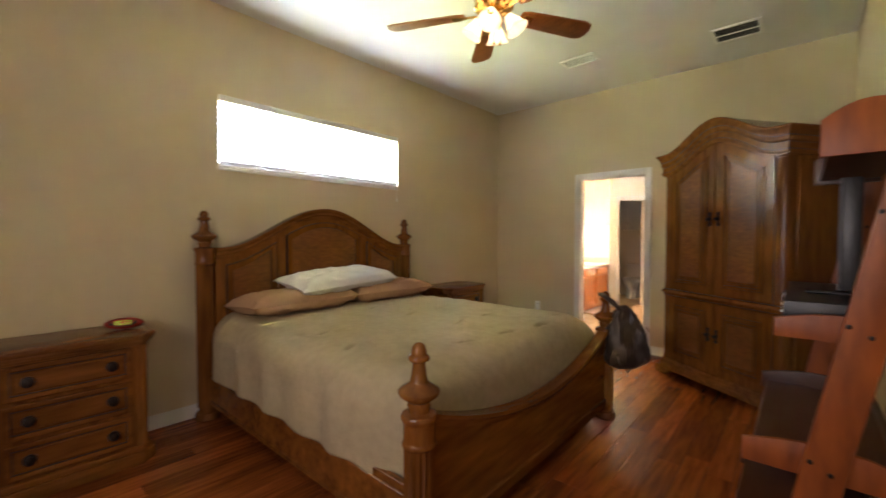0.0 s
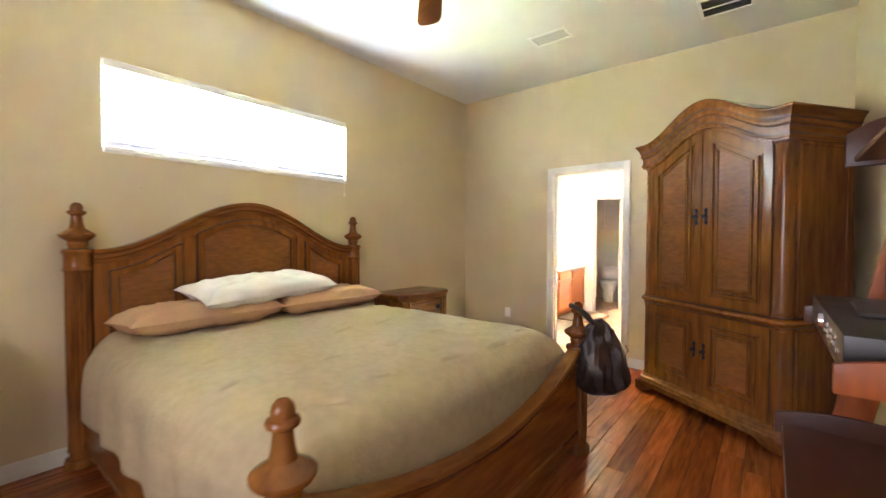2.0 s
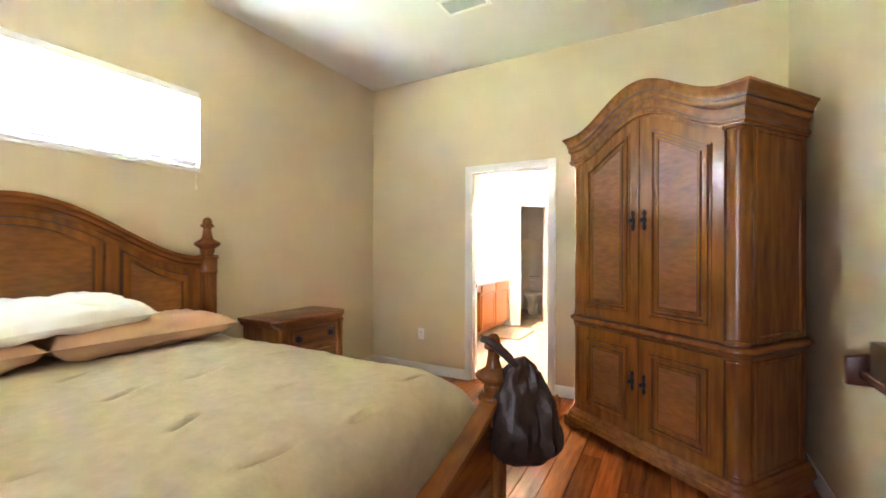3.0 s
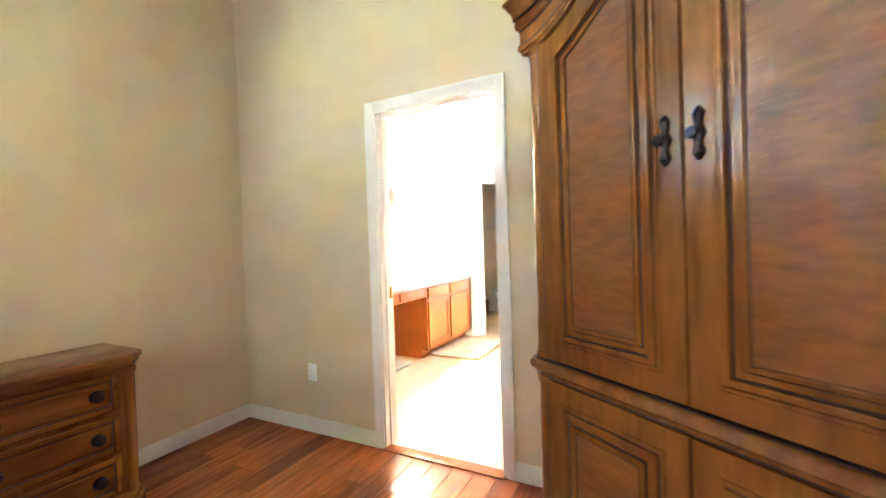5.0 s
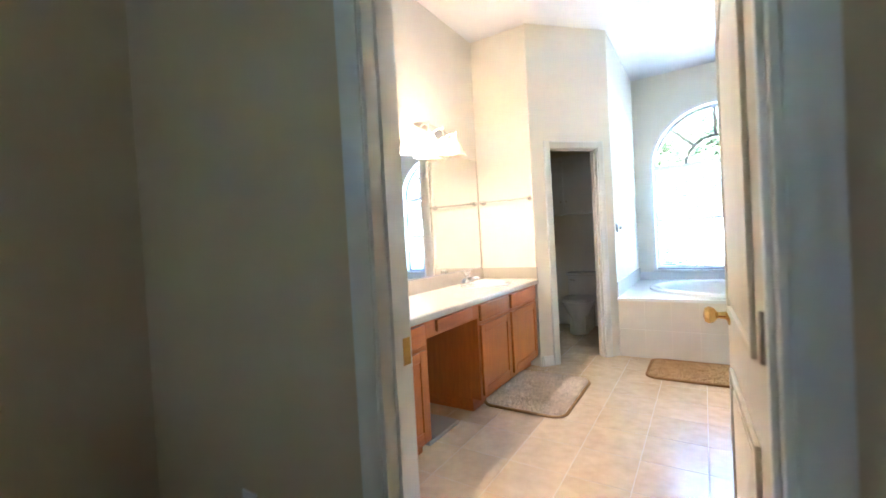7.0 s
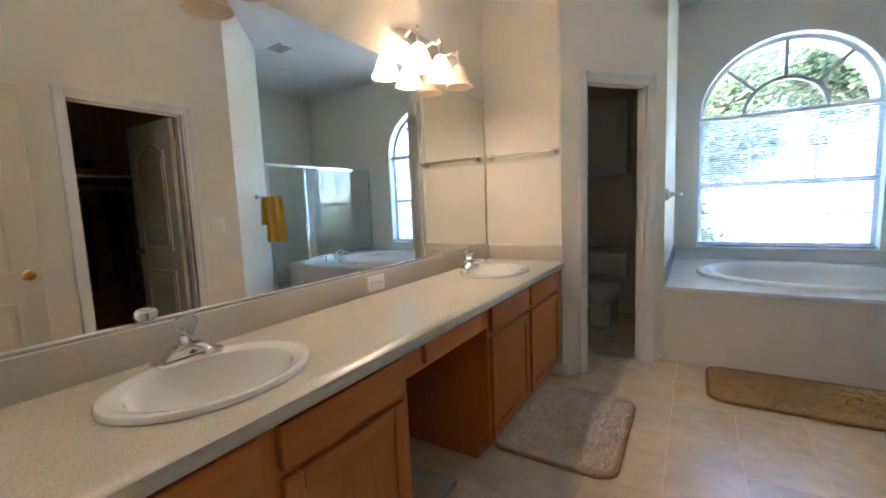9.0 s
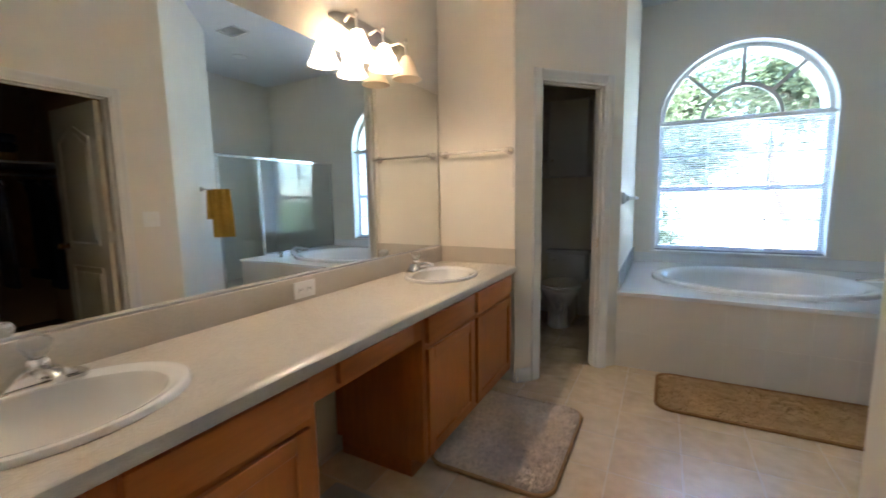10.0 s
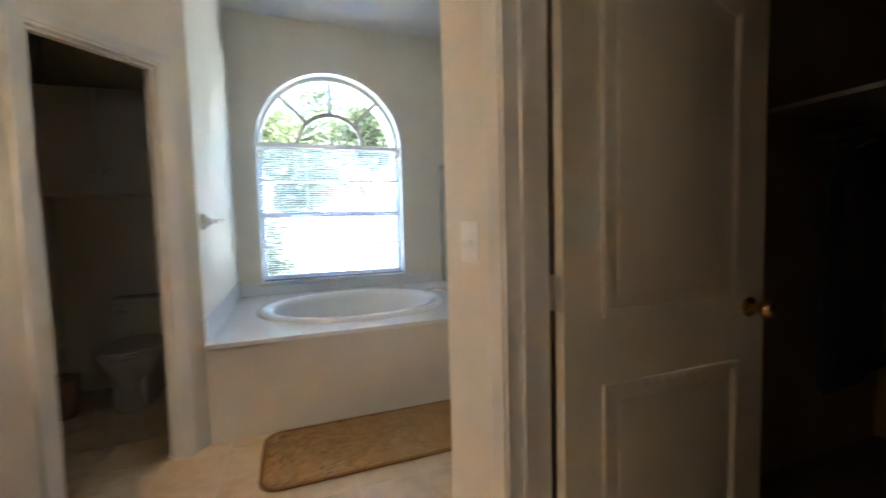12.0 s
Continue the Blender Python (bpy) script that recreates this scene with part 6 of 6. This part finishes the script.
for x in (BWX0 + 0.45, BWX1 - 0.45):
    part("grille_bar", box(x - 0.009, FYW + 0.004, BWZ0 + 0.05, x + 0.009, FYW + 0.04, BWZ1 - 0.035), M_TRIM, aw)
for z in (1.02, 1.66):
    part("grille_bar", box(BWX0 + 0.05, FYW + 0.005, z - 0.009, BWX1 - 0.05, FYW + 0.039, z + 0.009), M_TRIM, aw)
for b in (box(BWX0 + 0.05, FYW + 0.02, BWZ0 + 0.05, BWX1 - 0.05, FYW + 0.024, BWZ1 - 0.035),
          prism([(BCX + (BHALF - 0.05) * math.cos(math.pi * i / 24), BWZ1 + 0.025 + (BHALF - 0.075) * math.sin(math.pi * i / 24)) for i in range(25)], FYW + 0.02, FYW + 0.024, "y")):
    p = part("pane", b, M_GLASS, aw)
    p.visible_shadow = False
part("arch_trim", join(arc_bar(BHALF - 0.012, BHALF + 0.022, 0, math.pi, YE - 0.010, YE + 0.11), *[box(x, YE - 0.010, BWZ0, x + 0.034, YE + 0.11, BWZ1) for x in (BWX0 - 0.022, BWX1 - 0.012)]), M_TRIM, aw)
part("window_sill", box(BWX0 - 0.03, YE - 0.03, BWZ0 - 0.03, BWX1 + 0.03, YE + 0.11, BWZ0 + 0.002, 0.005), M_TRIM, aw)
mb = thing("mini_blind", "white mini blind lowered with open slats", "blind", pose(0, 0, 0))
part("headrail", box(BWX0 + 0.014, YE + 0.03, BWZ1 - 0.03, BWX1 - 0.014, YE + 0.06, BWZ1, 0.003), M_PLASTIC, mb)
mini = mesh_of("slat", moved(box(BWX0 + 0.018, -0.0125, -0.0005, BWX1 - 0.018, 0.0125, 0.0005), Matrix.Rotation(radians(-16), 4, "X")), M_BLINDM)
nb = 58
for i in range(nb):
    s = new("slat", mini)
    s.parent, s.location = mb, (0, YE + 0.045, BWZ0 + 0.035 + (BWZ1 - BWZ0 - 0.085) * i / (nb - 1))
part("bottom_rail", box(BWX0 + 0.016, YE + 0.033, BWZ0 + 0.006, BWX1 - 0.016, YE + 0.058, BWZ0 + 0.022, 0.003), M_GREY, mb)
for x in (BWX0 + 0.18, BCX, BWX1 - 0.18):
    part("ladder_cord", box(x - 0.001, YE + 0.031, BWZ0 + 0.02, x + 0.001, YE + 0.0325, BWZ1 - 0.03), M_PLASTIC, mb)
part("wand", tube([(BWX0 + 0.10, YE + 0.028, BWZ1 - 0.02), (BWX0 + 0.105, YE + 0.024, 1.15)], 0.004, 6), M_CRYSTAL, mb)


# ---- outside ----
tagged(new("ground", mesh_of("ground", box(-400, -400, -0.5, 400, 400, -0.35), M_GRASS)), "green lawn around the house", "", "", "structure")
house = thing("neighbour_house", "pale stucco house with a gable beyond the trees", "house", pose(2.15, 17.0, -0.35))
part("wall", prism([(-2.6, 0), (2.6, 0), (2.6, 1.7), (0, 3.6), (-2.6, 1.7)], 0, 6, "y"), M_STUCCO, house)
for s in (-1, 1):
    part("roof", prism([(s * 0.0, 3.62), (s * 2.95, 1.48), (s * 2.95, 1.63), (0, 3.78)], -0.3, 6.2, "y"), M_ROOF, house)
tagged(new("pavement", mesh_of("pavement", box(-7.0, 5.6, -0.35, 11.0, 16.9, -0.33), material("pale_concrete", (0.70, 0.68, 0.64), 0.9, vary=0.1, scale=2))), "sunlit pale concrete drive", "", "", "structure")


def tree(m, label, height, spread, seed, leaves):
    """Tapered trunk, forking limbs and a loose crown of small leaves."""
    rnd = random.Random(seed)
    ob = thing("tree", label, "tree", m, "garden trees")
    def limb(p, d, length, r, depth, tips, out):
        pts, rad = [Vector(p)], [r]
        q, dd = Vector(p), Vector(d).normalized()
        for i in range(5):
            dd = (dd + Vector((rnd.uniform(-1, 1), rnd.uniform(-1, 1), rnd.uniform(-0.3, 0.5))) * 0.22).normalized()
            q = q + dd * length / 5
            pts.append(q.copy())
            rad.append(r * (1 - 0.11 * (i + 1)))
        out.append(tube(pts, rad, 7 if depth else 10))
        if depth == 3:
            tips.append(pts)
            return
        for k in range(3 if depth < 2 else 2):
            nd = (dd + Vector((rnd.uniform(-1, 1), rnd.uniform(-1, 1), rnd.uniform(-0.2, 0.7))) * spread).normalized()
            limb(pts[rnd.choice((3, 4, 5))], nd, length * rnd.uniform(0.55, 0.8), rad[-1] * 0.72, depth + 1, tips, out)
        if depth == 2:
            tips.append(pts)
    tips, out = [], []
    limb((0, 0, 0), (0.25, -0.05, 1), height * 0.42, height * 0.032, 0, tips, out)
    part("trunk", join(*out), M_BARK, ob)
    verts, faces = [], []
    for _ in range(leaves):
        pts = rnd.choice(tips)
        c = Vector(pts[rnd.randint(1, 5)]) + Vector((rnd.gauss(0, 0.28), rnd.gauss(0, 0.28), rnd.gauss(0, 0.24)))
        a = Vector((rnd.uniform(-1, 1), rnd.uniform(-1, 1), rnd.uniform(-0.6, 0.3))).normalized()
        b = a.cross(Vector((rnd.uniform(-1, 1), rnd.uniform(-1, 1), 1))).normalized()
        L, w = rnd.uniform(0.09, 0.17), rnd.uniform(0.025, 0.045)
        k = len(verts)
        verts += [tuple(c), tuple(c + a * L * 0.5 + b * w), tuple(c + a * L), tuple(c + a * L * 0.5 - b * w)]
        faces.append((k, k + 1, k + 2, k + 3))
    me = bpy.data.meshes.new("crown")
    me.from_pydata(verts, [], faces)
    me.materials.append(M_LEAF)
    cr = new("crown", me)
    cr.parent = ob
    return ob


tree(pose(0.5, 9.4, -0.35), "leafy garden tree with pale forking limbs", 5.0, 1.0, 2, 15000)
tree(pose(4.6, 9.4, -0.35, 0, 0, 150), "leafy garden tree with pale forking limbs", 5.6, 0.9, 5, 11000)
tree(pose(1.0, 12.6, -0.35, 0, 0, 70), "leafy garden tree with pale forking limbs", 7.2, 1.25, 8, 10000)
tree(pose(4.4, 12.8, -0.35, 0, 0, 250), "leafy garden tree with pale forking limbs", 7.2, 1.25, 31, 10000)
tree(pose(-2.8, 12.5, -0.35, 0, 0, 20), "dense leafy tree at the edge of the lawn", 6.5, 1.0, 12, 9000)
tree(pose(7.8, 13.5, -0.35, 0, 0, 20), "dense leafy tree at the edge of the lawn", 6.5, 1.0, 17, 9000)
tree(pose(2.2, 26.5, -0.35, 0, 0, 200), "tall leafy tree behind the neighbouring house", 10.0, 1.0, 21, 9000)


def shrub(m, seed, label):
    rnd = random.Random(seed)
    verts, faces = [], []
    for _ in range(3500):
        a, e, r = rnd.uniform(0, 6.28), rnd.uniform(0, 1.5), rnd.uniform(0.45, 1.0)
        c = Vector((0.75 * r * math.cos(a) * math.cos(e), 0.55 * r * math.sin(a) * math.cos(e), 0.1 + 1.0 * r * math.sin(e))) * (1 + 0.25 * noise.noise((a * 2, e * 3, seed)))
        d = Vector((rnd.uniform(-1, 1), rnd.uniform(-1, 1), rnd.uniform(-0.4, 0.8))).normalized()
        b = d.cross(Vector((0, 0.3, 1))).normalized()
        k = len(verts)
        verts += [tuple(c), tuple(c + d * 0.04 + b * 0.018), tuple(c + d * 0.08), tuple(c + d * 0.04 - b * 0.018)]
        faces.append((k, k + 1, k + 2, k + 3))
    verts = [(x * 1.15, y * 1.15, z * 1.55) for x, y, z in verts]
    ob = thing("shrub", label, "shrub", m, "garden shrubs")
    me = bpy.data.meshes.new("foliage")
    me.from_pydata(verts, [], faces)
    me.materials.append(M_LEAF)
    f = new("foliage", me)
    f.parent = ob
    part("stem", join(*[tube([(0, 0, 0), (0.3 * math.cos(q), 0.2 * math.sin(q), 0.6)], [0.02, 0.008], 6) for q in (0, 1.6, 3.1, 4.7)]), M_BARK, ob)


for i, x in enumerate((0.2, 1.35, 4.0, 5.2)):
    shrub(pose(x, 7.6 + 0.3 * (i % 2), -0.35, 0, 0, 40 * i), 30 + i, "bushy green garden shrub outside the window")

# ---- floor pieces ----
rnd = random.Random(21)
PW, JOINT = 0.123, 0.0016
plank_meshes = {}


def plank_mesh(L):
    key = round(L, 2)
    if key not in plank_meshes:
        plank_meshes[key] = mesh_of("plank", box(JOINT / 2, JOINT / 2, -0.006, PW - JOINT / 2, key - JOINT / 2, 0.0, 0.0012), M_PLANK, False)
    return plank_meshes[key]


for i in range(30):
    x = i * PW - 0.03
    y = BACK - rnd.choice((0.0, 0.3, 0.6, 0.9))
    while y < -0.03:
        L = rnd.choice((0.9, 1.05, 1.2, 1.35))
        L = min(L, 0.0 - y)
        if 0.0 - (y + L) < 0.25:
            L = 0.0 - y
        o = new("plank", plank_mesh(round(L, 2)))
        o.parent, o.location = floor, (x, y, 0.0)
        y += round(L, 2)

TS = 0.305
tile_m = mesh_of("tile", box(0.0018, 0.0018, -0.003, TS - 0.0018, TS - 0.0018, 0.0, 0.0004), M_TILE, False)
for i in range(11):
    for j in range(17):
        x, y = 0.03 + i * TS, 0.075 + j * TS
        if x > XC + T and y < 2.3 or x > XG or y > BY + 0.1 and x > BX or y > 4.8:
            continue
        o = new("tile", tile_m)
        o.parent, o.location = floor_bath, (x, y, 0.0)
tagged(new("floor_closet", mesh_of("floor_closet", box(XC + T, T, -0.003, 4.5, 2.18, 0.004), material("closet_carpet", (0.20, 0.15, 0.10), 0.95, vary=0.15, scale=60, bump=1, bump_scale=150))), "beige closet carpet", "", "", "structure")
